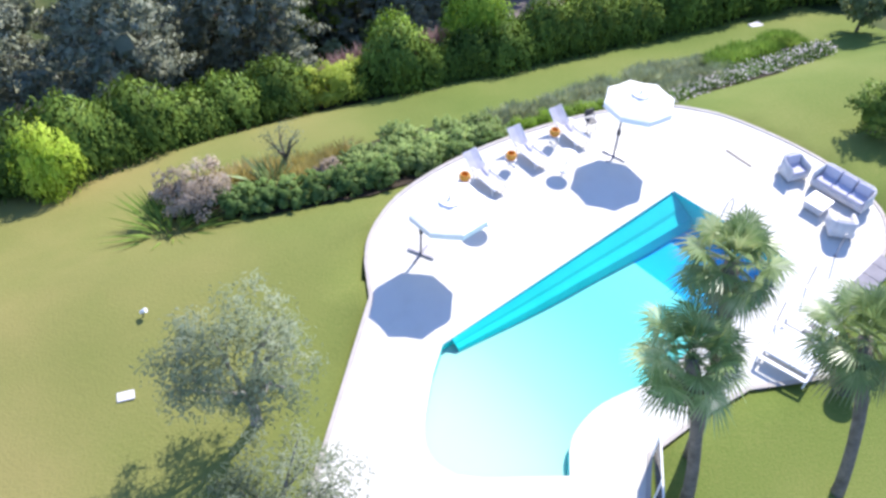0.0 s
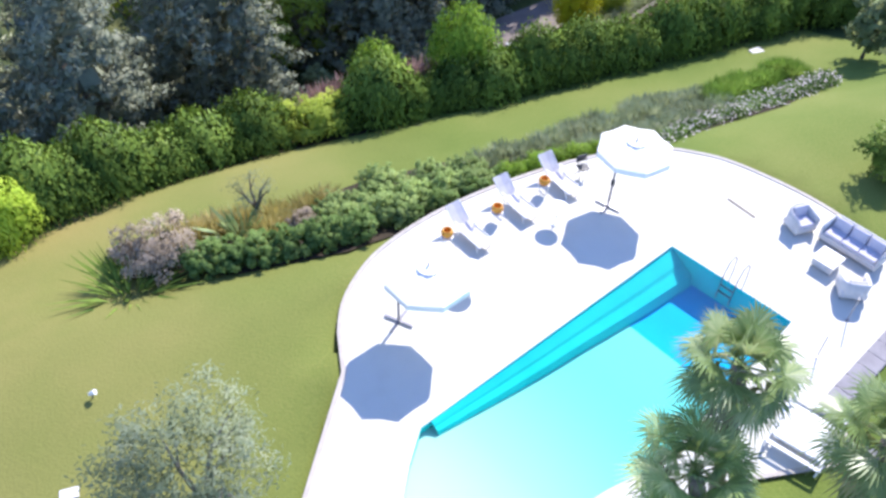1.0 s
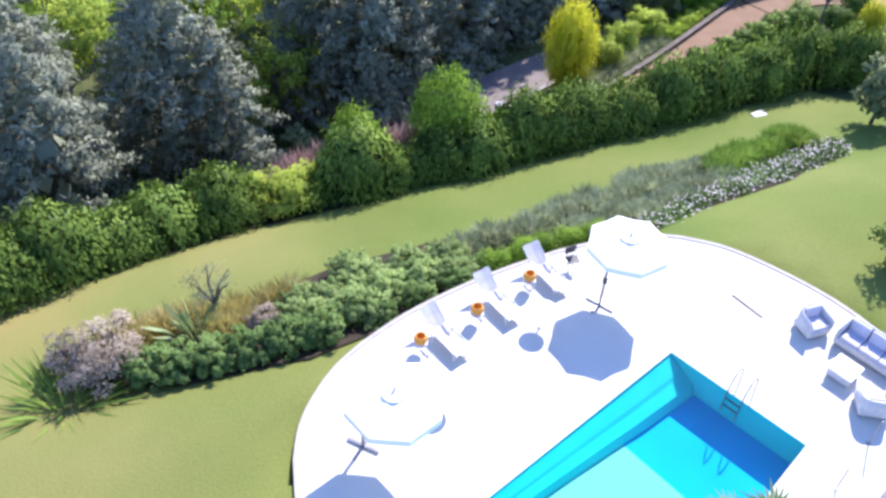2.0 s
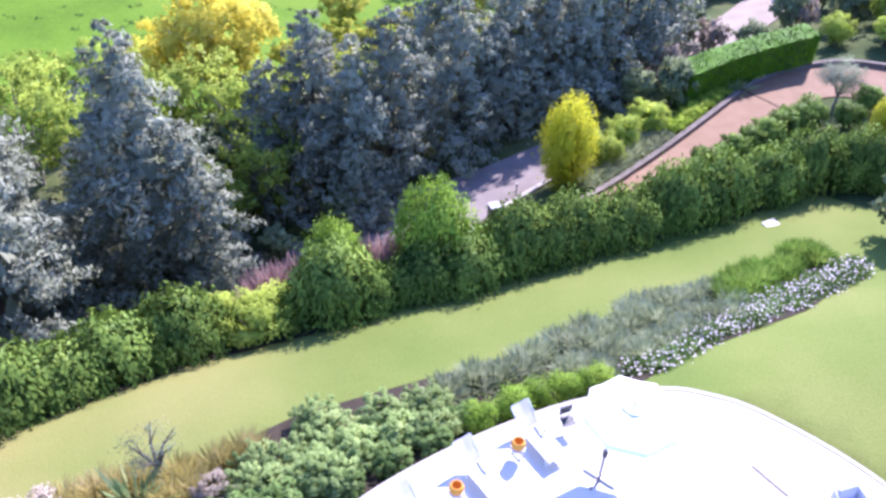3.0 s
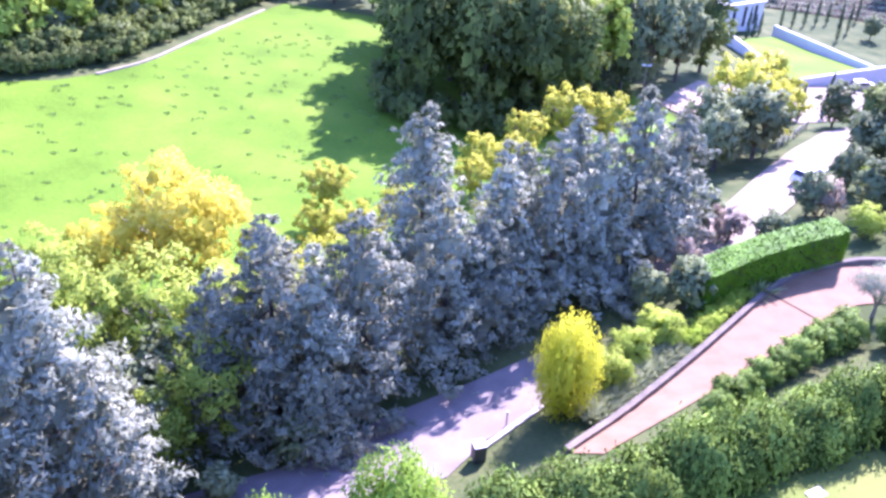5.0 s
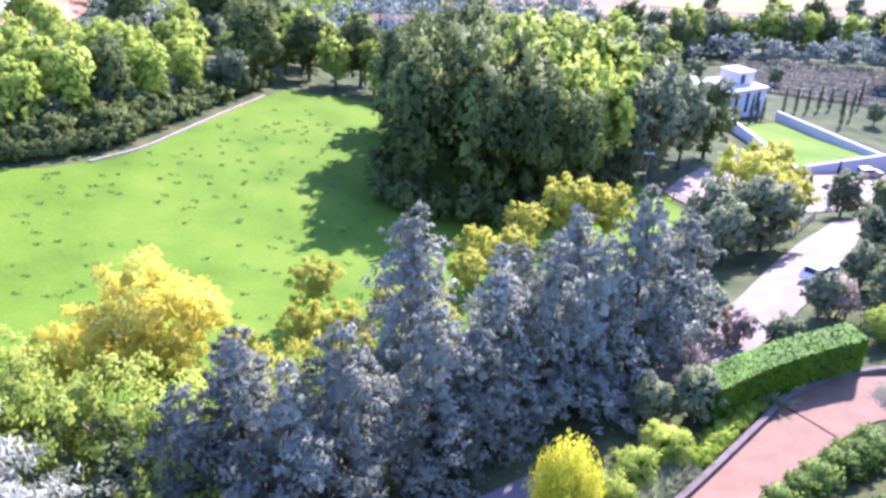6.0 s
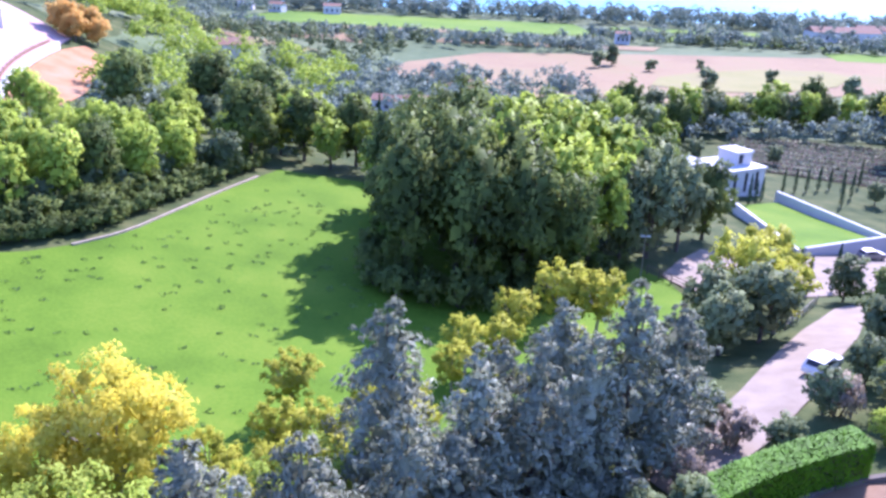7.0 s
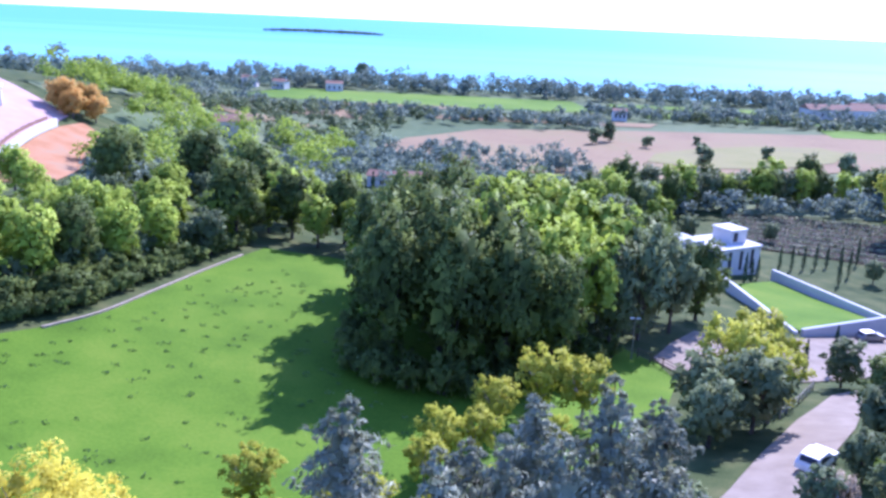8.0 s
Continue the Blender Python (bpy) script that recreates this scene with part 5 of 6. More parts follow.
def frame_lounger():
    """A wide white slatted day bed close to the lawn, with its posts."""
    ob = thing("slatted_daybed", 11.2, 14.0, 0, "white metal slatted day bed frame on the terrace edge", "day bed", rz=-38)
    for s in (-0.75, 0.75):
        part("side_rail", tube(bmesh.new(), [(s, -1.25, 0.32), (s, 1.25, 0.32)], 0.045, 6), WHITE_METAL, ob)
        for y in (-1.2, 1.2):
            part("leg", tube(bmesh.new(), [(s, y, 0), (s, y, 0.32)], 0.035, 6), WHITE_METAL, ob)
    for k in range(7):
        y = -1.22 + 0.4 * k
        part("slat", slab(-0.75, y - 0.06, 0.32, 0.75, y + 0.06, 0.35, 0.006), WHITE_METAL, ob)
    part("mattress", slab(-0.66, -1.0, 0.353, 0.66, 0.1, 0.43, 0.03), CANVAS, ob)
    for x, y in ((10.9, 15.1), (12.3, 16.7), (13.7, 18.2)):
        p = thing("rail_post", x, y, 0, "thin grey post at the terrace edge", "post", "terrace posts")
        part("post", tube(bmesh.new(), [(0, 0, 0), (0, 0, 1.05)], 0.02, 6), GREY_METAL, p)
        part("base_plate", slab(-0.06, -0.06, 0.003, 0.06, 0.06, 0.015, 0.003), GREY_METAL, p)
    ob = thing("low_terrace_wall", 13.6, 16.4, -0.3, "low stone wall and step beside the terrace, shade in its grey", "wall", rz=44)
    for k in range(8):
        part("stone", slab(-2.6 + 0.65 * k, -0.45, 0, -1.96 + 0.65 * k, 0.2, 0.34, 0.02), SHADED_STONE, ob)
    ob = thing("covered_grill", 12.3, 12.7, -0.12, "dark covered round grill on the lawn's edge", "grill")
    bm = bmesh.new()
    prof = [(0.32, 0.0), (0.34, 0.5), (0.42, 0.72), (0.4, 0.92), (0.24, 1.05), (0.02, 1.08)]
    rings = [[bm.verts.new((r * math.cos(2 * math.pi * k / 16), r * math.sin(2 * math.pi * k / 16), z)) for k in range(16)] for r, z in prof]
    for r, q in zip(rings, rings[1:]):
        for k in range(16):
            bm.faces.new((r[k], r[(k + 1) % 16], q[(k + 1) % 16], q[k]))
    bm.faces.new(rings[-1])
    part("cover", bm, DARK_METAL, ob, soft=True)


frame_lounger()


def glass_fence():
    ob = thing("glass_fence", 6.2, 10.1, 0, "glass fence with white posts beside the lower lawn", "fence")
    line = [(0.04, 0.0), (-0.1, -1.3), (-0.25, -2.6), (-0.4, -3.9)]
    for x, y in line:
        part("post", tube(bmesh.new(), [(x, y, 0), (x, y, 1.05)], 0.035, 8), WHITE_METAL, ob)
    for (x0, y0), (x1, y1) in zip(line, line[1:]):
        m = Matrix.Translation(((x0 + x1) / 2, (y0 + y1) / 2, 0)) @ Matrix.Rotation(math.atan2(y1 - y0, x1 - x0), 4, "Z")
        part("pane", slab(-0.58, -0.006, 0.08, 0.58, 0.006, 1.0, m=m), GLASS, ob)
        part("hand_rail", slab(-0.62, -0.025, 1.03, 0.62, 0.025, 1.07, 0.006, m), WHITE_METAL, ob)


glass_fence()


# ---------------------------------------------------------------- lawn trees and palms
for nm, x, y, tall, lean, seed, crown, rz in (("fan_palm", 7.3, 10.2, 7.0, 0.97, 5, 1.15, 124), ("fan_palm", 7.0, 8.9, 5.2, 1.2, 6, 1.26, 145), ("fan_palm", 11.1, 9.2, 4.6, 1.75, 8, 1.36, 106)):
    p = fan_palm(nm, "tall fan palm with a rough brown trunk on the lawn", tall, lean, seed, crown)
    p.matrix_basis = pose(x, y, height(x, y), 0, 0, rz)
    tagged(p, group="palms by the pool")
plant("olive", -4.8, 10.6, 1.08, 1.08, turn=20)
plant("olive", -3.2, 6.6, 1.05, turn=140)
plant("olive", -18.5, 17.5, 1.1)
plant("olive", 21.5, 29.5, 0.95)
plant("dark_shrub", 17.6, 25.9, 0.95, label="dark green rounded bush on the lawn")
plant("dark_shrub", 19.6, 25.2, 0.9, label="dark green rounded bush on the lawn")
plant("dusk", 22.9, 40.2, 0.5, 0.55)


def lawn_light(x, y):
    ob = thing("garden_light", x, y, height(x, y), "small white garden spotlight standing in the lawn", "garden light", "garden lights")
    part("stake", tube(bmesh.new(), [(0, 0, -0.1), (0, 0, 0.22)], 0.02, 6), DARK_METAL, ob)
    part("lamp_head", tube(bmesh.new(), [(-0.06, 0, 0.2), (0.12, 0.02, 0.3)], [0.05, 0.08], 10), WHITE_METAL, ob)


lawn_light(-8.9, 14.1)
cover = thing("drain_cover", -8.6, 11.2, height(-8.6, 11.2) + 0.03, "small white square cover in the lawn", "cover", rz=20)
part("lid", slab(-0.24, -0.16, 0, 0.24, 0.16, 0.04, 0.01), PLASTER, cover)
stone = thing("flat_stone", 17.9, 41.9, height(17.9, 41.9) + 0.03, "flat whitish stone on the lawn", "stone", rz=30)
part("slab", slab(-0.4, -0.25, 0, 0.4, 0.25, 0.06, 0.03), PLASTER, stone)

# ---------------------------------------------------------------- long planted bed
bed_rng = np.random.default_rng(3)
plant("flower_bush", -9.0, 20.6, 1.05)
plant("dusty_shrub", -10.3, 20.8, 1.0)
plant("spiky", -9.5, 18.9, 1.0, turn=0)
plant("shrub", -7.4, 20.3, 1.0)
plant("yucca", -6.6, 22.6, 1.1)
plant("bare", -6.3, 23.9, 1.0)
for x, y in ((-6.6, 20.5), (-5.6, 20.7), (-4.5, 21.2), (-3.4, 21.6), (-2.3, 22.0)):
    plant("shrub", x, y, 1.0, label="low dark green shrub along the bed's front")
for x, y in ((-8.6, 22.6), (-7.8, 23.1), (-6.9, 23.4), (-5.6, 23.7), (-4.6, 24.2), (-3.9, 24.8), (-8.9, 21.9), (-4.9, 23.0), (-5.6, 22.6)):
    plant("straw", x, y, 0.9)
plant("dusty_shrub", -4.4, 22.9, 0.95)
for x, y in ((-3.4, 23.2), (-2.6, 24.3), (-2.6, 23.0), (-3.4, 24.2), (-1.9, 24.9)):
    plant("mint_shrub", x, y, 0.85)
for x, y in ((-1.6, 23.6), (-0.4, 24.6), (0.8, 25.4), (-1.2, 25.6), (0.2, 26.6), (1.6, 27.0), (-2.0, 26.4), (-0.9, 23.2), (1.9, 25.6)):
    plant("mint_shrub", x, y, 0.95)
for x, y in ((-0.6, 23.1), (0.7, 24.1), (2.0, 24.9), (2.9, 26.3)):
    plant("shrub", x, y, 0.75, label="low green shrub beside the terrace edge")
for x, y in ((3.4, 26.0), (4.4, 26.7), (5.3, 27.3), (6.2, 27.6), (7.2, 27.9)):
    plant("box_ball", x, y, 1.05)
for k in range(17):
    f = k / 16
    plant("lavender", 2.5 + 8.5 * f + bed_rng.uniform(-0.3, 0.3), 28.2 + 5.2 * f + bed_rng.uniform(-0.5, 0.5), 1.1)
for k in range(18):
    f = k / 17
    plant("lavender", 6.8 + 6.6 * f + bed_rng.uniform(-0.3, 0.3), 28.6 + 4.8 * f + bed_rng.uniform(-0.5, 0.9), 1.0)
for k in range(9):
    f = k / 8
    plant("lavender", 9.4 + 4.0 * f, 33.2 + 1.9 * f + bed_rng.uniform(-0.2, 0.3), 1.0)
for k in range(16):
    f = k / 15
    plant("white_flower", 9.0 + 10.6 * f, 29.0 + 7.2 * f + bed_rng.uniform(-0.25, 0.25), 1.0)
for k in range(14):
    f = k / 13
    plant("white_flower", 10.2 + 9.6 * f, 30.5 + 6.6 * f + bed_rng.uniform(-0.25, 0.25), 1.0)
for k in range(22):
    f = bed_rng.uniform(0, 1)
    plant("blade", 13.2 + 5.6 * f, 34.3 + 3.9 * f + bed_rng.uniform(-0.7, 0.9), 1.0)

# ---------------------------------------------------------------- hedge on the boundary
HEDGE = [(-22, 21.5), (-16.5, 24.6), (-12.6, 28.2), (-9.4, 31.8), (-5.6, 33.4), (-2.0, 34.6), (1.4, 36.3), (4.6, 38.0), (8.0, 39.7), (11.4, 41.5), (14.6, 43.2), (18.0, 45.0), (21.4, 46.8), (25.5, 46.6), (29, 43.6)]
line, walked, turn_at = curve_through(HEDGE, 8), 0.0, 0.0
for i, (p, q) in enumerate(zip(line, line[1:])):
    walked += (q - p).length
    if walked >= turn_at:
        size = 0.78 if -1.7 < p.x < 0.8 or -5.2 < p.x < -4.0 else (1.0 if p.x > 3 else 1.12) + 0.1 * math.sin(i)
        plant("path_shrub" if -7.8 < p.x < -4.6 else "laurel", p.x + 0.2 * math.sin(3 * i), p.y + 0.2 * math.cos(5 * i), size, size * (1.0 + 0.12 * math.sin(2.3 * i)), group="boundary hedge", sink=0.15)
        turn_at += 1.5
plant("lime", -15.8, 23.0, 0.98)
plant("lime", -3.4, 36.6, 0.9)
plant("tall_shrub", 1.5, 38.0, 1.1, 1.2)
plant("tall_shrub", -3.0, 37.2, 0.9, 1.02)
for x, y in ((-4.9, 36.2), (-0.7, 37.3), (0.0, 37.8), (-4.2, 36.6), (-1.3, 37.0), (-5.7, 36.0)):
    plant("plume", x, y, 1.45)
for x, y in ((-6.4, 36.2), (-5.4, 36.9), (-7.2, 35.4)):
    plant("straw", x, y, 1.3)
plant("yellow_bush", 8.8, 50.2, 1.02, 1.2)
for x, y in ((11.3, 52.4), (12.8, 54.6), (14.6, 56.4)):
    plant("path_shrub", x, y, 1.0)
for k in range(10):
    f = k / 9
    plant("lavender", 10.3 + 5.0 * f, 49.6 + 5.4 * f, 1.3)
for k in range(9):
    plant("kerb_shrub", 16.3 + 0.52 * k, 56.2 + 0.6 * k, 0.95, group="low shrubs beside the kerb")
plant("yucca", 21.4, 61.2, 1.1, label="pale spiky agave behind the kerb")
plant("kerb_shrub", 23.4, 63.1, 0.8, group="low shrubs beside the kerb")
for x, y, s in ((15.6, 48.4, 0.8), (17.6, 50.4, 0.8), (19.8, 52.2, 0.95), (22.4, 54.0, 1.0), (24.6, 55.8, 1.1), (26.4, 54.6, 0.95), (28.6, 57.0, 1.0), (31.0, 55.0, 1.0), (16.6, 49.4, 0.9), (18.7, 51.2, 0.9), (21.1, 53.1, 1.0), (23.5, 54.9, 1.05)):
    plant("dark_shrub", x, y, s * 0.85)
plant("yellow_bush", 27.6, 52.6, 0.55)
plant("olive", 27.2, 58.4, 0.8)


def clipped_hedge():
    """A clipped hedge that bends with the drive: a leafy box round dense wood, on stems."""
    line = curve_through([(17.3, 60.2), (19.6, 61.7), (22.0, 63.1), (24.5, 64.2), (27.2, 65.1)], 6)
    ob = thing("clipped_hedge", 0, 0, 0, "bright green neatly clipped box-shaped hedge", "hedge")
    W, H = 1.9, 2.7
    rng = np.random.default_rng(5)
    side = [Vector((-(b - a).y, (b - a).x, 0)).normalized() for a, b in zip(line, line[1:])]
    side.append(side[-1])
    n_seg = len(line) - 1
    spots, ways = [], []
    for face, n in (("top", 11000), ("front", 9000), ("back", 3000), ("start", 1900), ("end", 1600)):
        u = rng.uniform(0, n_seg - 1e-6, n)
        if face in ("start", "end"):
            u[:] = 0.0 if face == "start" else n_seg - 1e-6
        for f in u:
            k = int(f)
            p, q = line[k].lerp(line[k + 1], f - k), side[k].lerp(side[k + 1], f - k)
            across = {"front": -W / 2, "back": W / 2}.get(face, rng.uniform(-W / 2, W / 2))
            z = H if face == "top" else rng.uniform(0.0, H)
            along = (line[k + 1] - line[k]).normalized() * (-1 if face == "start" else 1)
            way = {"top": Vector((0, 0, 1)), "front": -q, "back": q}.get(face, along)
            c = p + q * across
            spots.append((c.x, c.y, height(p.x, p.y) + z))
            ways.append(tuple(way))
    spots, ways = np.array(spots), np.array(ways)
    spots += ways * rng.normal(0, 0.05, (len(spots), 1))
    v = leaf_quads(spots, ways, 0.15, 0.09, rng)
    v[:, 3:] = 0.4 * v[:, 3:] + 0.8 * np.repeat(ways, 4, axis=0)
    quads("foliage", v, M_CLIPPED, ob)
    bm = bmesh.new()
    rings = []
    for p, q in zip(line, side):
        g = height(p.x, p.y)
        rings.append([bm.verts.new((*(p + q * a).xy, g + z)) for a, z in ((-W / 2 + 0.1, 0.05), (W / 2 - 0.1, 0.05), (W / 2 - 0.1, H - 0.1), (-W / 2 + 0.1, H - 0.1))])
    for r, t in zip(rings, rings[1:]):
        for k in range(4):
            bm.faces.new((r[k], r[(k + 1) % 4], t[(k + 1) % 4], t[k]))
    bm.faces.new(rings[0][::-1]), bm.faces.new(rings[-1])
    bmesh.ops.recalc_face_normals(bm, faces=bm.faces)
    part("inner_wood", bm, BARK, ob)
    for k in range(1, n_seg, 3):
        p = line[k]
        g = height(p.x, p.y)
        part("stem", tube(bmesh.new(), [(p.x, p.y, g - 0.3), (p.x, p.y, g + 0.3)], 0.06, 6), BARK, ob)


clipped_hedge()


def kerb(name, label, line, w, h, material, shift=0.0):
    pts = [Vector((p.x, p.y, height(p.x, p.y))) for p in curve_through(line, 5)]
    ob = thing(name, 0, 0, 0, label, "kerb", "", "structure")
    for i in range(len(pts) - 1):
        a, b = pts[i], pts[i + 1]
        d = (b - a)
        n = Vector((-d.y, d.x, 0)).normalized()
        bm = bmesh.new()
        vs = [bm.verts.new(v) for v in (a - n * w / 2 + Vector((0, 0, -0.3)), a + n * w / 2 + Vector((0, 0, -0.3)), b + n * w / 2 + Vector((0, 0, -0.3)), b - n * w / 2 + Vector((0, 0, -0.3)), a - n * w / 2 + Vector((0, 0, h)), a + n * w / 2 + Vector((0, 0, h)), b + n * w / 2 + Vector((0, 0, h)), b - n * w / 2 + Vector((0, 0, h)))]
        for f in ((3, 2, 1, 0), (4, 5, 6, 7), (0, 1, 5, 4), (1, 2, 6, 5), (2, 3, 7, 6), (3, 0, 4, 7)):
            bm.faces.new([vs[k] for k in f])
        part("kerb_stone", bm, material, ob)


kerb("drive_kerb", "low stone kerb wall along the drive", DRIVE_W, 0.32, 0.38, KERB)
kerb("path_edge", "low tan kerb beside the lower drive", [(4.6, 47.2), (6.4, 49.2), (8.7, 51.6)], 0.25, 0.2, RIM)
kerb("meadow_wall", "low pale stone wall along the meadow's edge", [(-36.6, 101.2), (-36, 102), (-32.8, 109), (-29.2, 126), (-27, 136)], 0.3, 0.26, TAN_STONE)
kerb("drive_joint", "thin dark drainage slot across the drive", [(22.2, 61.2), (24.2, 57.8)], 0.12, 0.085, EARTH)


def bollard(x, y):
    ob = thing("path_light", x, y, height(x, y), "slim dark bollard light beside the lower drive", "bollard light", "path lights")
    part("post", tube(bmesh.new(), [(0, 0, -0.1), (0, 0, 0.8)], 0.035, 8), DARK_METAL, ob)
    part("lamp_head", tube(bmesh.new(), [(0, 0, 0.8), (0, 0, 0.95)], [0.07, 0.06], 10), GREY_METAL, ob)


bollard(6.0, 49.4)
bollard(8.0, 51.2)


def bins(x, y, rz):
    ob = thing("waste_bin", x, y, height(x, y) + 0.06, "dark grey lidded waste bin on the drive", "bin", rz=rz)
    part("body", slab(-0.3, -0.28, 0.05, 0.3, 0.28, 0.95, 0.03), DARK_METAL, ob)
    part("lid", slab(-0.32, -0.31, 0.955, 0.32, 0.31, 1.02, 0.02), GREY_METAL, ob)
    for s in (-0.25, 0.25):
        part("wheel", tube(bmesh.new(), [(s - 0.03, 0.26, 0.08), (s + 0.03, 0.26, 0.08)], 0.08, 10), DARK, ob)


bins(4.6, 46.6, 20)

def slatted_gate(x, y, rz):
    ob = thing("garden_gate", x, y, height(x, y), "small white slatted garden gate beside the hedge", "gate", rz=rz)
    for s in (-0.6, 0.6):
        part("post", tube(bmesh.new(), [(s, 0, -0.2), (s, 0, 1.7)], 0.05, 8), WHITE_METAL, ob)
    for k in range(5):
        part("slat", slab(-0.56, -0.02, 0.35 + 0.28 * k, 0.56, 0.02, 0.47 + 0.28 * k, 0.006), WHITE_METAL, ob)


slatted_gate(24.1, 47.2, 20)

# ---------------------------------------------------------------- conifer belt
for kind, x, y, s in (("big_cedar", -13.6, 43.4, 1.0), ("cedar", -10.6, 41.8, 0.8), ("cedar", -6.0, 51.2, 1.0), ("cedar", -1.6, 52.6, 0.95), ("cedar", 0.6, 63.0, 1.0), ("cedar", 2.4, 56.6, 0.85), ("cedar", 5.6, 60.2, 0.85), ("cedar", 8.6, 61.6, 0.85), ("cedar", 11.4, 63.4, 0.9), ("cedar", 14.2, 66.4, 0.95), ("cedar", 6.8, 65.6, 0.8), ("cedar", 17.2, 69.0, 0.85), ("cedar", 10.4, 68.4, 0.85), ("big_cedar", -19.5, 40.0, 0.95), ("cedar", -16.4, 46.6, 0.8), ("big_cedar", -17.0, 34.5, 0.95), ("big_cedar", -23.0, 31.5, 0.95), ("big_cedar", -28.0, 36.0, 1.0), ("cedar", -22.5, 44.0, 0.95), ("cedar", -27, 42, 0.9), ("cedar", -3.4, 48.6, 0.5), ("cedar", -8.4, 50.4, 0.8), ("cedar", 4.6, 57.6, 0.7), ("cedar", -3.6, 50.2, 0.8), ):
    plant(kind, x, y, s, group="conifer belt")
for x, y, s in ((-10.6, 52.6, 1.3), (-13.6, 54.0, 1.35), (-8.2, 54.6, 1.2), (-16.6, 51.6, 1.35), (-4.4, 57.6, 1.1), (-20, 50, 1.35), (-2.6, 59.6, 1.05), (-10.4, 46.0, 0.9), (-8.8, 48.4, 1.1), (-18, 54.5, 1.3), (-24, 52, 1.4)):
    plant("thin", x, y, s)
for x, y, s in ((-12, 48.6, 0.75), (-7.4, 44.8, 0.35), (-4.4, 47.8, 0.4), (14.6, 60.2, 0.45), (17.0, 60.2, 0.5), (-11.5, 50.8, 0.8), (-15, 48, 0.7)):
    plant("dusk", x, y, s)
plant("gold", -14.6, 62.4, 1.2)
plant("gold", -18.5, 61.0, 0.85)
plant("thin", -22.4, 59.4, 1.0)
plant("thin", -25.5, 58.2, 1.0)
for x, y, s in ((-9.5, 63.5, 0.8), (-5.2, 62.6, 0.8), (-7.4, 60.2, 0.75), (-3.0, 63.4, 0.75), (1.8, 68.4, 0.75), (4.6, 73.6, 0.45), (8.6, 77.6, 0.45), (-11.6, 58.8, 0.75), (6.4, 78.8, 0.5), (11.2, 82.6, 0.45), (13.6, 88.4, 0.5), (-7.4, 74.2, 0.85), (4.5, 83.0, 0.85), (3.6, 79.4, 0.7), (12.8, 96.4, 1.15), (8.6, 90.8, 0.9), (16.4, 94.6, 1.1), (-3.6, 66.6, 0.85), (-6.6, 67.6, 0.8), (0.5, 72.0, 0.8), (7.2, 84.8, 0.8), (-1.2, 70.6, 0.8)):
    plant("acacia", x, y, s, group="yellow-green trees at the meadow's edge")

# ---------------------------------------------------------------- trees round the meadow
for x, y, s, tall in ((-2.6, 105, 0.78, 1.08), (4.0, 104.5, 0.82, 1.1), (9.6, 106, 0.8, 1.05), (14.4, 109, 0.68, 0.9), (-3.0, 112.5, 0.8, 1.1), (2.5, 110.5, 0.85, 1.15), (8.5, 111, 0.85, 1.15), (-5.6, 119, 0.8, 1.05), (0.5, 117.5, 0.95, 1.15), (-2, 126, 1.0, 1.15), (4, 127, 1.0, 1.15), (22, 134, 0.95, 1.05), (2, 138, 1.1, 1.15), (12, 140, 1.1, 1.15), (30, 142, 0.9, 0.9), (37, 140, 0.7, 0.75)):
    plant("broad", x, y, s, tall, group="wood beside the meadow")
for x, y, s in ((8.5, 129, 1.75), (14, 130, 1.8), (19.5, 129, 1.7),  (9, 134, 1.35), (17, 136, 1.3), (26, 138, 1.2), (-7, 130, 1.15)):
    plant("light", x, y, s, group="wood beside the meadow")
for x, y, s, tall in ((6.8, 117, 1.3, 1.78), (12.5, 118.5, 1.3, 1.7), (18.4, 121, 1.2, 1.55), (13.4, 113.5, 1.05, 1.5)):
    plant("light", x, y, s, tall, group="wood beside the meadow")
for x, y, s, tall in ((22.6, 123.5, 1.2, 1.9), (26.6, 126.5, 1.3, 2.1), (31.5, 131.5, 1.25, 1.9)):
    plant("dusk", x, y, s, tall, group="wood beside the meadow", label="tall grey-green tree at the end of the wood")
for x, y, s in ((-5.6, 103.5, 1.0), (-3.0, 101.6, 1.15), (0.2, 101.0, 1.2), (3.4, 100.8, 1.25), (6.6, 101.4, 1.25), (9.8, 102.4, 1.2), (12.8, 104.4, 1.15), (15.6, 107.0, 1.0), (-6.6, 108.0, 1.0), (-7.2, 113.0, 1.0), (18.8, 114.0, 1.1), (22.0, 118.0, 1.0)):
    plant("thicket", x, y, s, s * 1.3, group="undergrowth below the wood")
wood = np.random.default_rng(17)
for k in range(30):
    f = k / 29
    x, y = -54 + 30 * f + wood.uniform(-3, 2), 106 + 46 * f + wood.uniform(0, 7)
    plant(("light", "thin", "light", "dusk")[k % 4], x - 3, y + 3, wood.uniform(0.62, 0.95) * (1.0 if k % 4 != 1 else 1.5), group="wood on the slope")
for k in range(46):
    x, y = wood.uniform(-92, -18), wood.uniform(128, 205)
    if x > -80 and inset(x, y + 4, MEADOW_EDGE) < -3 and inset(x, y, [(-125, 165), (-78, 165), (-78, 250), (-150, 250)]) < 0:
        plant(("light", "dusk", "light", "dusk", "broad")[k % 5], x, y + 4, wood.uniform(0.7, 1.05), group="wood on the slope")
for k in range(15):
    f = k / 14
    x, y = -45.5 + 16.5 * f ** 0.8 - 1.5, 97.5 + 46 * f
    plant(("dusk", "light", "dusk")[k % 3], x + wood.uniform(-1.2, 0.3), y, wood.uniform(0.5, 0.75))
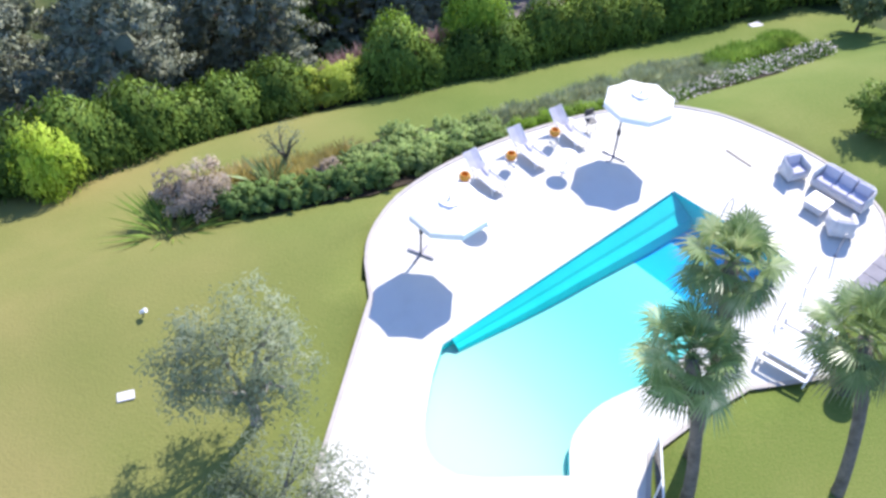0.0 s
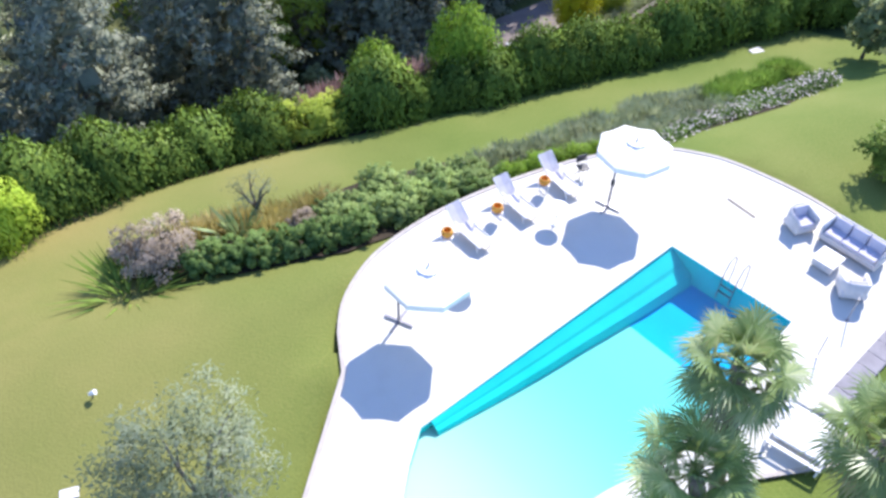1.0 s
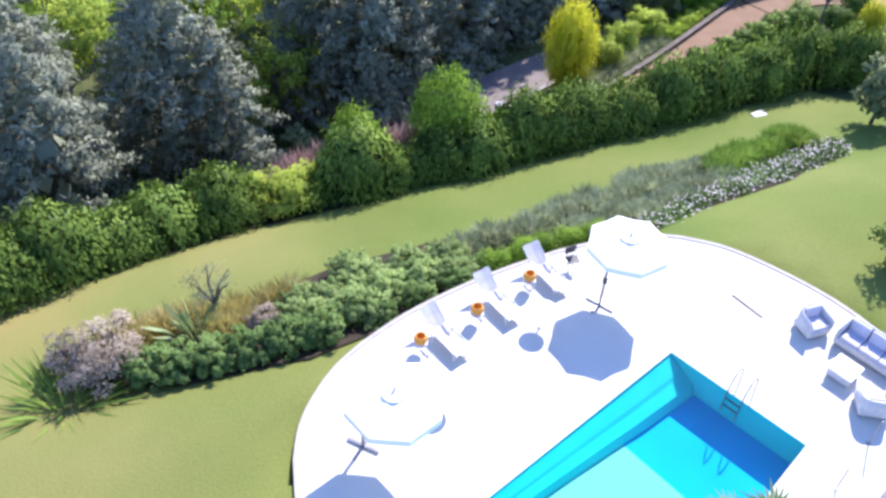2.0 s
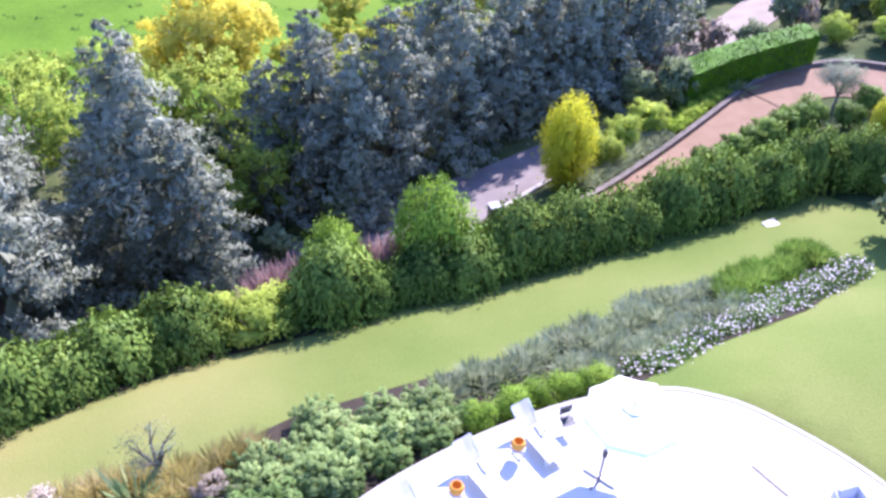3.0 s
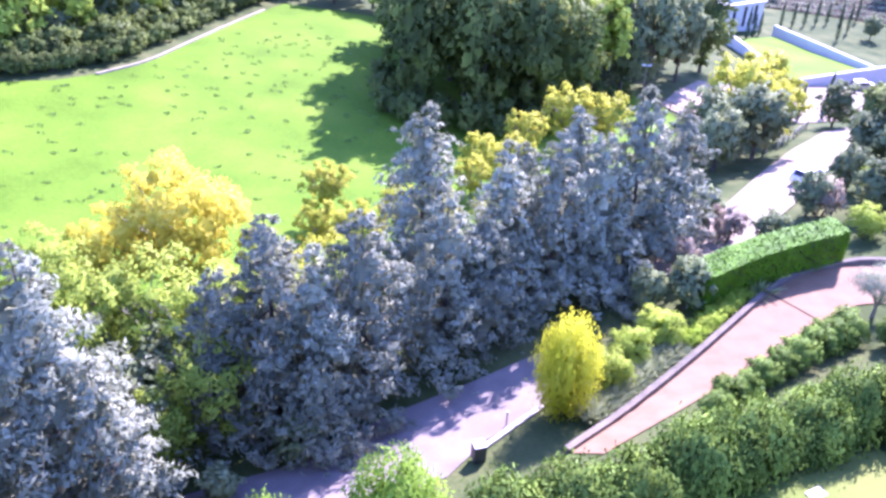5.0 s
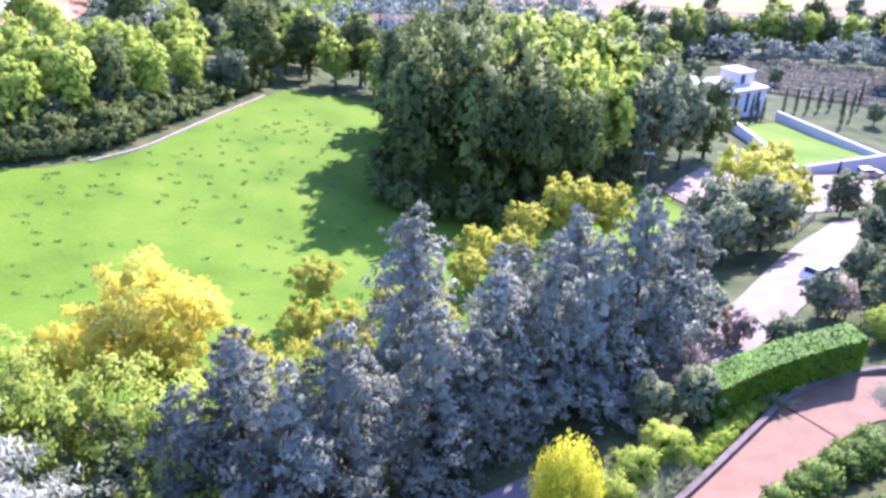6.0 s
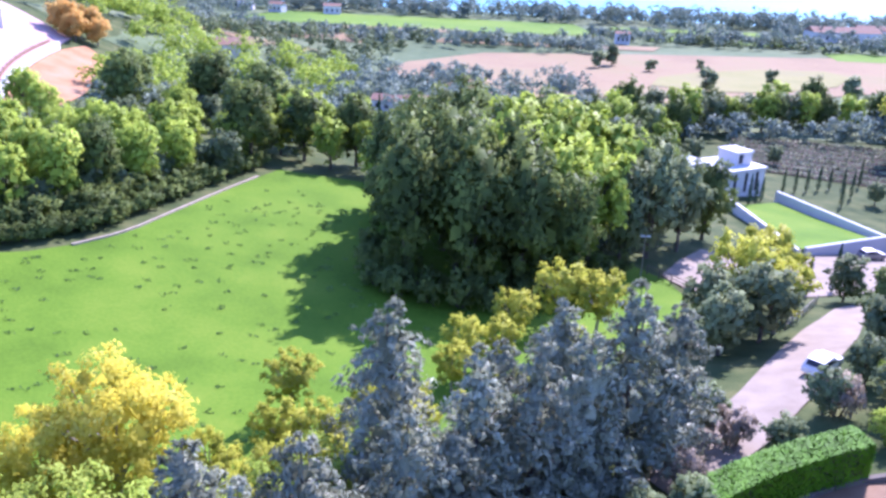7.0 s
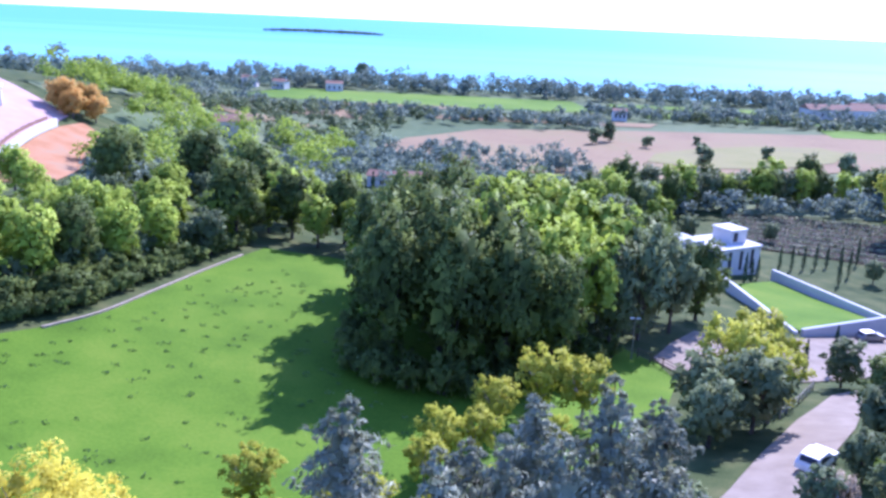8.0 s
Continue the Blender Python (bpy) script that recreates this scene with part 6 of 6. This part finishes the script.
for x, y, s in ((-45, 104, 0.62), (-42, 110, 0.66), (-40, 115, 0.62), (-37.5, 121, 0.6), (-50, 100, 0.66), (-47, 111, 0.7), (-54, 104, 0.7), (-35.5, 128, 0.58)):
    plant("broad" if x == -40 else "light", x, y, s * (1.0 if x == -40 else 1.4), group="wood on the slope")
EDGE = curve_through([(-53, 91.5), (-44, 96.5), (-38.6, 102), (-34.6, 110), (-31, 127), (-27.6, 143)], 9)
for k, p in enumerate(EDGE):
    plant("thicket", p.x - wood.uniform(0.6, 1.6), p.y + wood.uniform(0.2, 1.0), wood.uniform(0.7, 1.1), group="undergrowth behind the meadow wall")
    plant("thicket", p.x - wood.uniform(3.2, 5.5), p.y + wood.uniform(0.5, 2.5), wood.uniform(1.0, 1.5), group="undergrowth behind the meadow wall")
for x, y in ((-49, 95), (-54, 92), (-52, 98)):
    plant("dusk", x, y, 0.75)
for x, y, s in ((-19, 148, 0.8), (-13, 148, 0.85), (-9, 147, 0.8)):
    plant("light", x, y, s)
for x, y, s in ((-24, 152, 0.7), (-16, 154, 0.75), (-6, 152, 0.8)):
    plant("broad", x, y, s)
plant("acacia", -57, 96, 1.4)
for x, y, s in ((-103, 238, 0.85), (-107.5, 241, 0.95), (-104, 247, 0.95), (-100, 244, 0.8)):
    plant("rust", x, y, s)
for x, y, s in ((30.8, 100, 1.55), (35, 105, 1.6), (33.0, 96, 1.2)):
    plant("acacia", x, y, s)
for x, y, s in ((30.6, 92.8, 1.1), (27, 95, 1.05), (36.6, 107.4, 0.7), (26, 89, 0.9), (46, 112, 0.8), (50, 105, 0.75), (38.4, 80.6, 0.85), (43, 84, 0.95), (48, 90, 0.9), (52, 96, 0.85), (28.6, 73.6, 0.5), (33.4, 78.6, 0.55), (37.6, 85.6, 0.75), (41.6, 90.6, 0.85), (33, 73, 0.6), (36, 70, 0.6), (24, 67.8, 0.42), (20.4, 71.8, 0.5), (41, 75, 0.8), (58, 112, 0.9), (63, 120, 0.85)):
    plant("dusk", x, y, s)
for x, y in ((30.6, 68.4), (33.6, 66.8), (36.6, 65.0), (39, 63)):
    plant("path_shrub", x, y, 1.0)
for x, y, s in ((34.2, 75.4, 1.3), (37.2, 76.8, 1.45), (40.4, 78.4, 1.5), (35.6, 72.4, 1.2), (39.0, 74.0, 1.4), (43.0, 80.5, 1.4)):
    plant("path_shrub", x, y, s, label="olive-yellow loose shrub beside the road")
plant("broad", 39.8, 88.6, 0.6, 0.46, label="dark round evergreen tree beside the road")
plant("dusty_shrub", 29.4, 73.4, 1.9, 3.2, label="tall brownish shrub beside the road")
plant("dusty_shrub", 21.6, 69.6, 1.8, 3.0, label="tall brownish shrub beside the road")
plant("dusty_shrub", 17.6, 64.4, 1.7, 3.0, label="pale brownish shrub behind the clipped hedge")

def meadow_tufts():
    rng = np.random.default_rng(41)
    out = []
    for _ in range(620):
        x, y = rng.uniform(-50, 20), rng.uniform(62, 132)
        if inset(x, y, MEADOW_EDGE) > 1.5:
            n = 11
            p = np.array((x, y, height(x, y) + 0.12)) + rng.normal(0, 0.16, (n, 3)) * np.array((1.5, 1, 0.4))
            out.append(leaf_quads(p, np.tile((0, -0.5, 0.6), (n, 1)), 0.26, 0.15, rng, 0, 0.4))
    tagged(quads("weed_tufts", np.concatenate(out), M_SHRUB), "dark weed tufts dotted over the meadow", "weeds", "", "stuff")


meadow_tufts()

# ---------------------------------------------------------------- lamp, fences, vehicles
def street_lamp(x, y):
    ob = thing("street_lamp", x, y, height(x, y), "tall grey street lamp with two white heads", "street lamp")
    part("pole", tube(bmesh.new(), [(0, 0, -0.2), (0, 0, 5.2)], [0.08, 0.05], 8), GREY_METAL, ob)
    for s in (-0.35, 0.35):
        part("lamp_head", slab(s - 0.25, -0.12, 5.1, s + 0.25, 0.12, 5.24, 0.03), WHITE_METAL, ob)
    part("cross_arm", tube(bmesh.new(), [(-0.4, 0, 5.08), (0.4, 0, 5.08)], 0.03, 6), GREY_METAL, ob)


street_lamp(24.6, 118.5)


def wood_fence(name, label, line, tall, rails, material):
    ob = thing(name, 0, 0, 0, label, "fence")
    pts = [Vector((*p, 0)) for p in line]
    for a, b in zip(pts, pts[1:]):
        n = max(1, round((b - a).length / 2.2))
        for k in range(n + (b is pts[-1])):
            p = a.lerp(b, k / n)
            part("post", tube(bmesh.new(), [(p.x, p.y, height(p.x, p.y) - 0.2), (p.x, p.y, height(p.x, p.y) + tall)], 0.07, 6), material, ob)
        for k in range(n):
            p, q = a.lerp(b, k / n), a.lerp(b, (k + 1) / n)
            for z in rails:
                part("rail", tube(bmesh.new(), [(p.x, p.y, height(p.x, p.y) + z), (q.x, q.y, height(q.x, q.y) + z)], 0.05, 5), material, ob)


wood_fence("roadside_fence", "pale wooden rail fence beside the road", [(34.6, 97.6), (38.4, 103.4), (42.5, 110.5)], 1.1, (0.5, 0.95), PALE_BARK)
wood_fence("meadow_fence", "dark hedge-backed fence between meadow and yard", [(25.5, 119.5), (28.0, 117), (30.6, 113.0), (33.2, 108)], 1.3, (0.4, 0.8, 1.2), BARK)


def car(x, y, rz, paint, label):
    """A small hatchback: lower body, glazed cabin, wheels."""
    ob = thing("car", x, y, height(x, y) + 0.13, label, "car", "cars", rz=rz)
    prof = [(-2.0, 0.35), (-1.98, 0.75), (-1.85, 0.9), (-1.55, 1.38), (-1.2, 1.46), (0.1, 1.44), (0.85, 0.98), (1.75, 0.86), (1.98, 0.62), (2.0, 0.35)]
    bm = bmesh.new()
    rings = []
    for yy, s in ((-0.85, 0.97), (-0.78, 1.0), (0.78, 1.0), (0.85, 0.97)):
        rings.append([bm.verts.new((px * s, (yy * (0.82 if pz > 1.2 else 1.0)), 0.25 + (pz - 0.25) * s)) for px, pz in prof])
    for r, q in zip(rings, rings[1:]):
        for k in range(len(prof)):
            bm.faces.new((r[k], q[k], q[(k + 1) % len(prof)], r[(k + 1) % len(prof)]))
    bm.faces.new(rings[0]), bm.faces.new(rings[-1][::-1])
    bmesh.ops.recalc_face_normals(bm, faces=bm.faces)
    body = part("body", bm, paint, ob)
    part("windscreen", slab(0.14, -0.62, -0.01, 0.9, 0.62, 0.01, 0.0, Matrix.Translation((0.02, 0, 1.24)) @ Matrix.Rotation(0.55, 4, "Y") @ Matrix.Translation((-0.5, 0, 0.02))), DARK, body)
    part("rear_window", slab(-0.22, -0.6, -0.01, 0.22, 0.6, 0.01, 0.0, Matrix.Translation((-1.735, 0, 1.17)) @ Matrix.Rotation(-1.0, 4, "Y")), DARK, body)
    for s in (-1, 1):
        part("side_window", slab(-1.35, -0.01, -0.17, 0.3, 0.01, 0.17, 0.0, Matrix.Translation((0, s * 0.775, 1.14)) @ Matrix.Rotation(s * 0.32, 4, "X")), DARK, body)
        for wx in (-1.25, 1.25):
            wheel = part("wheel", tube(bmesh.new(), [(wx, s * 0.68, 0.3), (wx, s * 0.87, 0.3)], 0.31, 16), DARK, ob)
            part("rim", tube(bmesh.new(), [(wx, s * 0.865, 0.3), (wx, s * 0.885, 0.3)], 0.2, 12), GREY_METAL, wheel)
        part("headlight", slab(1.86, s * 0.62 - 0.16, 0.62, 1.97, s * 0.62 + 0.16, 0.74, 0.02), WHITE_METAL, body)
    return ob


car(32.0, 82.6, 48, WHITE_METAL, "white hatchback car on the access road")
car(62, 141, 15, GREY_METAL, "silver car parked in the gravel yard")


# ---------------------------------------------------------------- villa with walled garden
def wall_between(name, a, b, tall, thick, material, parent, label=""):
    a, b = Vector((*a, 0)), Vector((*b, 0))
    d = b - a
    za, zb = min(height(a.x, a.y), height(b.x, b.y)) - 0.5, max(height(a.x, a.y), height(b.x, b.y)) + tall
    m = Matrix.Translation((a.x, a.y, 0)) @ Matrix.Rotation(math.atan2(d.y, d.x), 4, "Z")
    return part(name, slab(0, -thick / 2, za, d.length, thick / 2, zb, 0.0, m), material, parent, label)


def villa():
    ob = thing("villa", 49.0, 174, height(50, 170), "modern white flat-roofed villa block", "house", rz=32)
    part("wall", slab(0, 0, -1.0, 10, 9, 4.3), PLASTER, ob)
    part("roof", slab(-0.3, -0.3, 4.303, 10.3, 9.3, 4.65, 0.03), PLASTER, ob)
    for x in (2.4, 5.2, 8.0):
        part("window", slab(x - 0.35, -0.06, 0.3, x + 0.35, 0.02, 3.9), DARK, ob)
    top = part("stair_tower", slab(4.6, 2.4, 4.653, 8.6, 7.0, 7.0), PLASTER, ob)
    part("tower_window", slab(5.2, 2.33, 5.0, 6.2, 2.42, 6.7), DARK, top)
    part("tower_roof", slab(4.4, 2.2, 7.003, 8.8, 7.2, 7.25, 0.02), PLASTER, top)
    part("side_wing", slab(-5, 4, -1.0, -0.3, 10, 5.4), GREY_PLASTER, ob)
    g = thing("garden_wall", 0, 0, 0, "long white garden wall round a small lawn", "wall")
    wall_between("back_wall", (58.8, 175), (70.5, 148.5), 1.2, 0.5, PLASTER, g)
    wall_between("front_wall", (70.3, 148.2), (51.4, 138.5), 1.2, 0.5, GREY_PLASTER, g)
    wall_between("low_wall", (51.0, 139.5), (47.2, 164), 0.5, 0.5, PLASTER, g)


villa()
drape("villa_lawn", [(51.6, 140.2), (69.4, 149.4), (58.6, 173), (47.8, 165)], MEADOW, 2.5, 0.5, "small lawn inside the villa's wall", "lawn")
for x, y in ((50.8, 126), (54.0, 171.5), (56, 174.5), (52, 168.8), (66, 186), (69, 188), (72, 190), (75, 192), (79, 195), (83, 197), (63, 184), (77, 186), (72, 178), (44, 117.4), (47.6, 119)):
    plant("cypress", x, y, 1.0, 1.0 + 0.2 * math.sin(x), group="cypresses")


def vineyard():
    """Rows of low vines beyond the villa."""
    rng = np.random.default_rng(9)
    out = []
    for r in range(8):
        n = 900
        f = rng.uniform(0, 1, n)
        x, y = 60 + 62 * f + r * 1.2, 206 + 6.0 * r - 16 * f
        z = np.array([height(a, b) for a, b in zip(x, y)]) + rng.uniform(0.2, 1.0, n)
        out.append(leaf_quads(np.stack((x, y + rng.normal(0, 0.15, n), z), 1), np.tile((0, -0.4, 0.8), (n, 1)), 0.55, 0.4, rng))
    ob = quads("vineyard", np.concatenate(out), M_LAVENDER)
    tagged(ob, "rows of green vines beyond the villa", "vineyard", "", "stuff")


vineyard()
drape("vineyard_soil", [(58, 206), (124, 186), (136, 232), (72, 254)], EARTH, 6, 0.16, "dark soil between the vine rows", "soil")
belt = np.random.default_rng(29)
BELT = [(16, 204), (32, 216), (48, 234), (64, 250), (84, 259), (106, 262), (136, 258)]
for k, p in enumerate(curve_through(BELT, 4)):
    plant(("light", "broad", "dusk", "light", "broad")[k % 5], p.x + belt.uniform(-2, 2), p.y + belt.uniform(0, 4), (1.25, 0.75, 1.35, 1.05, 0.7)[k % 5] * belt.uniform(0.85, 1.15), group="wood beyond the vines")
    if k % 2:
        plant(("dusk", "broad", "light")[k % 3], p.x + belt.uniform(-3, 3), p.y + belt.uniform(12, 22), (1.4, 0.8, 1.15)[k % 3] * belt.uniform(0.85, 1.15), group="wood beyond the vines")
for x, y, s in ((80, 182, 0.7), (90, 176, 0.8), (84, 165, 0.55), (98, 190, 0.9), (60, 208, 0.8), (50, 205, 0.9), (42, 200, 0.9), (70, 212, 0.7), (108, 205, 0.9)):
    plant("dusk", x, y, s)
for x, y, s in ((24, 190, 1.2), (34, 186, 1.1), (14, 182, 1.1), (4, 178, 1.0), (44, 206, 1.1)):
    plant(("light", "broad")[int(x) % 2], x, y, s * 0.85)
plant("poplar", 104, 226, 1.0)
plant("poplar", 112, 214, 0.8)


# ---------------------------------------------------------------- plain, shore, far woods
def far_wood(name, label, spots, leaf_mat, seed, per=46, leaf=1.5):
    """Many far trees as one thing: a stem and a crown of clumps for each spot."""
    rng = np.random.default_rng(seed)
    out = []
    for x, y, w, t in spots:
        z = height(x, y)
        k = 6
        cs = [(x + rng.uniform(-0.32, 0.32) * w, y + rng.uniform(-0.32, 0.32) * w, z + t * rng.uniform(0.3, 0.8)) for _ in range(k)]
        cs.append((x, y, z + t * 0.85))
        out.append(clumps(cs, [0.3 * w] * 6 + [0.2 * w], per // 6, leaf, leaf * 0.7, rng, 0.9, inner=0.3))
    ob = quads(name, np.concatenate(out), leaf_mat)
    return tagged(ob, label, "trees", "", "stuff")


far = np.random.default_rng(23)


def scatter(n, x0, x1, y0, y1, w0, w1, flat=1.0):
    out = []
    for _ in range(n):
        w = far.uniform(w0, w1)
        out.append((far.uniform(x0, x1), far.uniform(y0, y1), w, w * far.uniform(0.75, 1.25) * flat))
    return out


far_wood("orchard_trees", "orchard and scrub trees on the plain, haze in their grey-green", scatter(340, -70, 40, 172, 340, 4, 8) + scatter(120, 30, 120, 236, 290, 4, 8), M_FAR_HAZED, 31, 114, 1.0)
far_wood("hillside_trees", "light green trees on the hillside", scatter(60, -84, -40, 200, 240, 6, 10) + scatter(90, -130, -40, 262, 330, 6, 10), M_LIGHT, 32, 150, 0.95)
far_wood("field_trees", "dark scattered trees between far fields", scatter(110, -190, 60, 452, 500, 6, 11, 0.8) + scatter(110, 60, 330, 515, 560, 6, 11, 0.8) + scatter(90, 215, 420, 290, 440, 7, 13, 0.8) + scatter(220, -330, -120, 300, 560, 7, 12, 0.9), M_FAR_HAZED, 33, 84, 1.55)
far_wood("shore_trees", "dark belt of trees along the lake shore", scatter(620, -560, 620, 650, 704, 9, 15, 0.95) + scatter(110, -560, -150, 560, 660, 9, 17, 1.0) + scatter(120, 130, 560, 540, 660, 8, 14, 0.9), M_FAR_HAZED, 34, 84, 1.8)
far_wood("hedgerow_trees", "olive and grey-green hedgerow trees between the fields", scatter(420, -330, -40, 330, 470, 5, 9, 0.8) + scatter(150, -180, 60, 470, 512, 4, 8, 0.7) + scatter(150, 60, 420, 512, 570, 5, 9, 0.7) + scatter(110, 120, 330, 240, 300, 5, 9, 0.9), M_DUSK, 35, 54, 1.5)
far_wood("shore_scrub", "dark low scrub along the lake shore", scatter(500, -700, 700, 640, 706, 7, 11, 0.75), M_FAR_HAZED, 36, 48, 2.0)
for x, y, s in ((74, 400, 0.7), (96, 392, 0.6), (118, 372, 0.75), (84, 338, 1.0), (132, 330, 1.1), (60, 416, 1.1), (52, 404, 0.9), (-102, 700, 2.0), (100, 420, 0.5)):
    plant("far_tree", x, y, s)
plant("cypress", -21, 218, 1.9)
plant("cypress", -22.5, 216, 1.5)


def farmhouse(x, y, rz, w, d, h, label):
    ob = thing("farmhouse", x, y, height(x, y), label, "house", "far houses", rz=rz)
    part("wall", slab(-w / 2, -d / 2, -0.6, w / 2, d / 2, h), PLASTER, ob)
    bm = bmesh.new()
    vs = [bm.verts.new(v) for v in ((-w / 2 - 0.4, -d / 2 - 0.4, h), (w / 2 + 0.4, -d / 2 - 0.4, h), (w / 2 + 0.4, d / 2 + 0.4, h), (-w / 2 - 0.4, d / 2 + 0.4, h), (-w / 2 - 0.4, 0, h + d * 0.22), (w / 2 + 0.4, 0, h + d * 0.22))]
    for f in ((0, 1, 5, 4), (2, 3, 4, 5), (1, 2, 5), (3, 0, 4), (3, 2, 1, 0)):
        bm.faces.new([vs[k] for k in f])
    part("roof", bm, TILE, ob)
    for k in (-1, 0, 1):
        part("window", slab(k * w * 0.3 - 0.6, -d / 2 - 0.06, h * 0.35, k * w * 0.3 + 0.6, -d / 2 + 0.02, h * 0.7), DARK, ob)


for a in ((-84, 305, 20, 16, 9, 5, "white farmhouse with a tiled roof"), (-24, 262, -10, 9, 6, 3.5, "small white house among trees"), (-16, 268, 5, 7, 5, 3, "small white house among trees"), (-112, 634, 10, 12, 8, 6, "white house near the shore"), (-150, 628, -15, 10, 8, 6, "white house near the shore"), (-176, 640, 5, 11, 8, 7, "white house near the shore"), (78, 520, 0, 8, 6, 6, "small white farm building"), (232, 600, 8, 46, 14, 7, "long building with a tiled roof"), (265, 612, -5, 40, 13, 8, "long building with a tiled roof")):
    farmhouse(*a)


def island():
    rng = np.random.default_rng(3)
    spots = []
    out = []
    for k in range(150):
        f = rng.uniform(-1, 1)
        x, y = -412 + 141 * f, 2020 + rng.uniform(-10, 10)
        w = 14 * (1 - abs(f) ** 4) + 5
        out.append(clumps([(x, y, -40 + 0.2 * w)], [0.36 * w], 20, 6, 4, rng, 0.5))
    ob = quads("wooded_island", np.concatenate(out), M_DUSK)
    tagged(ob, "low dark wooded island far out in the lake", "island", "", "stuff")


island()


def hillside_house():
    """The terrace on the hillside: curved white retaining wall and a dark-fronted block."""
    g = thing("terrace_wall", 0, 0, 0, "curved white retaining wall below a hillside terrace", "wall")
    line = curve_through([(-86.5, 174), (-92.4, 187), (-96.4, 200), (-99.4, 213), (-101.3, 226)], 4)
    for a, b in zip(line, line[1:]):
        wall_between("wall_segment", a[:2], b[:2], 1.8, 0.7, PLASTER, g)
    line = curve_through([(-93, 184), (-98, 197), (-101.5, 211), (-104, 227)], 4)
    g = thing("terrace_railing", 0, 0, 0, "reddish railing along the hillside terrace", "railing")
    for a, b in zip(line, line[1:]):
        wall_between("rail_panel", a[:2], b[:2], 1.0, 0.25, TILE, g)
    ob = thing("hillside_building", -117.5, 219, height(-113, 218), "white hillside building with a dark glazed front", "house", rz=30)
    part("wall", slab(-6, 0, -1, 6, 9, 4.4), PLASTER, ob)
    part("roof", slab(-6.4, -0.4, 4.403, 6.4, 9.4, 4.75), PLASTER, ob)
    for x in (-3.6, 0, 3.6):
        part("window", slab(x - 1.5, -0.06, 0.2, x + 1.5, 0.02, 3.8), DARK, ob)


hillside_house()
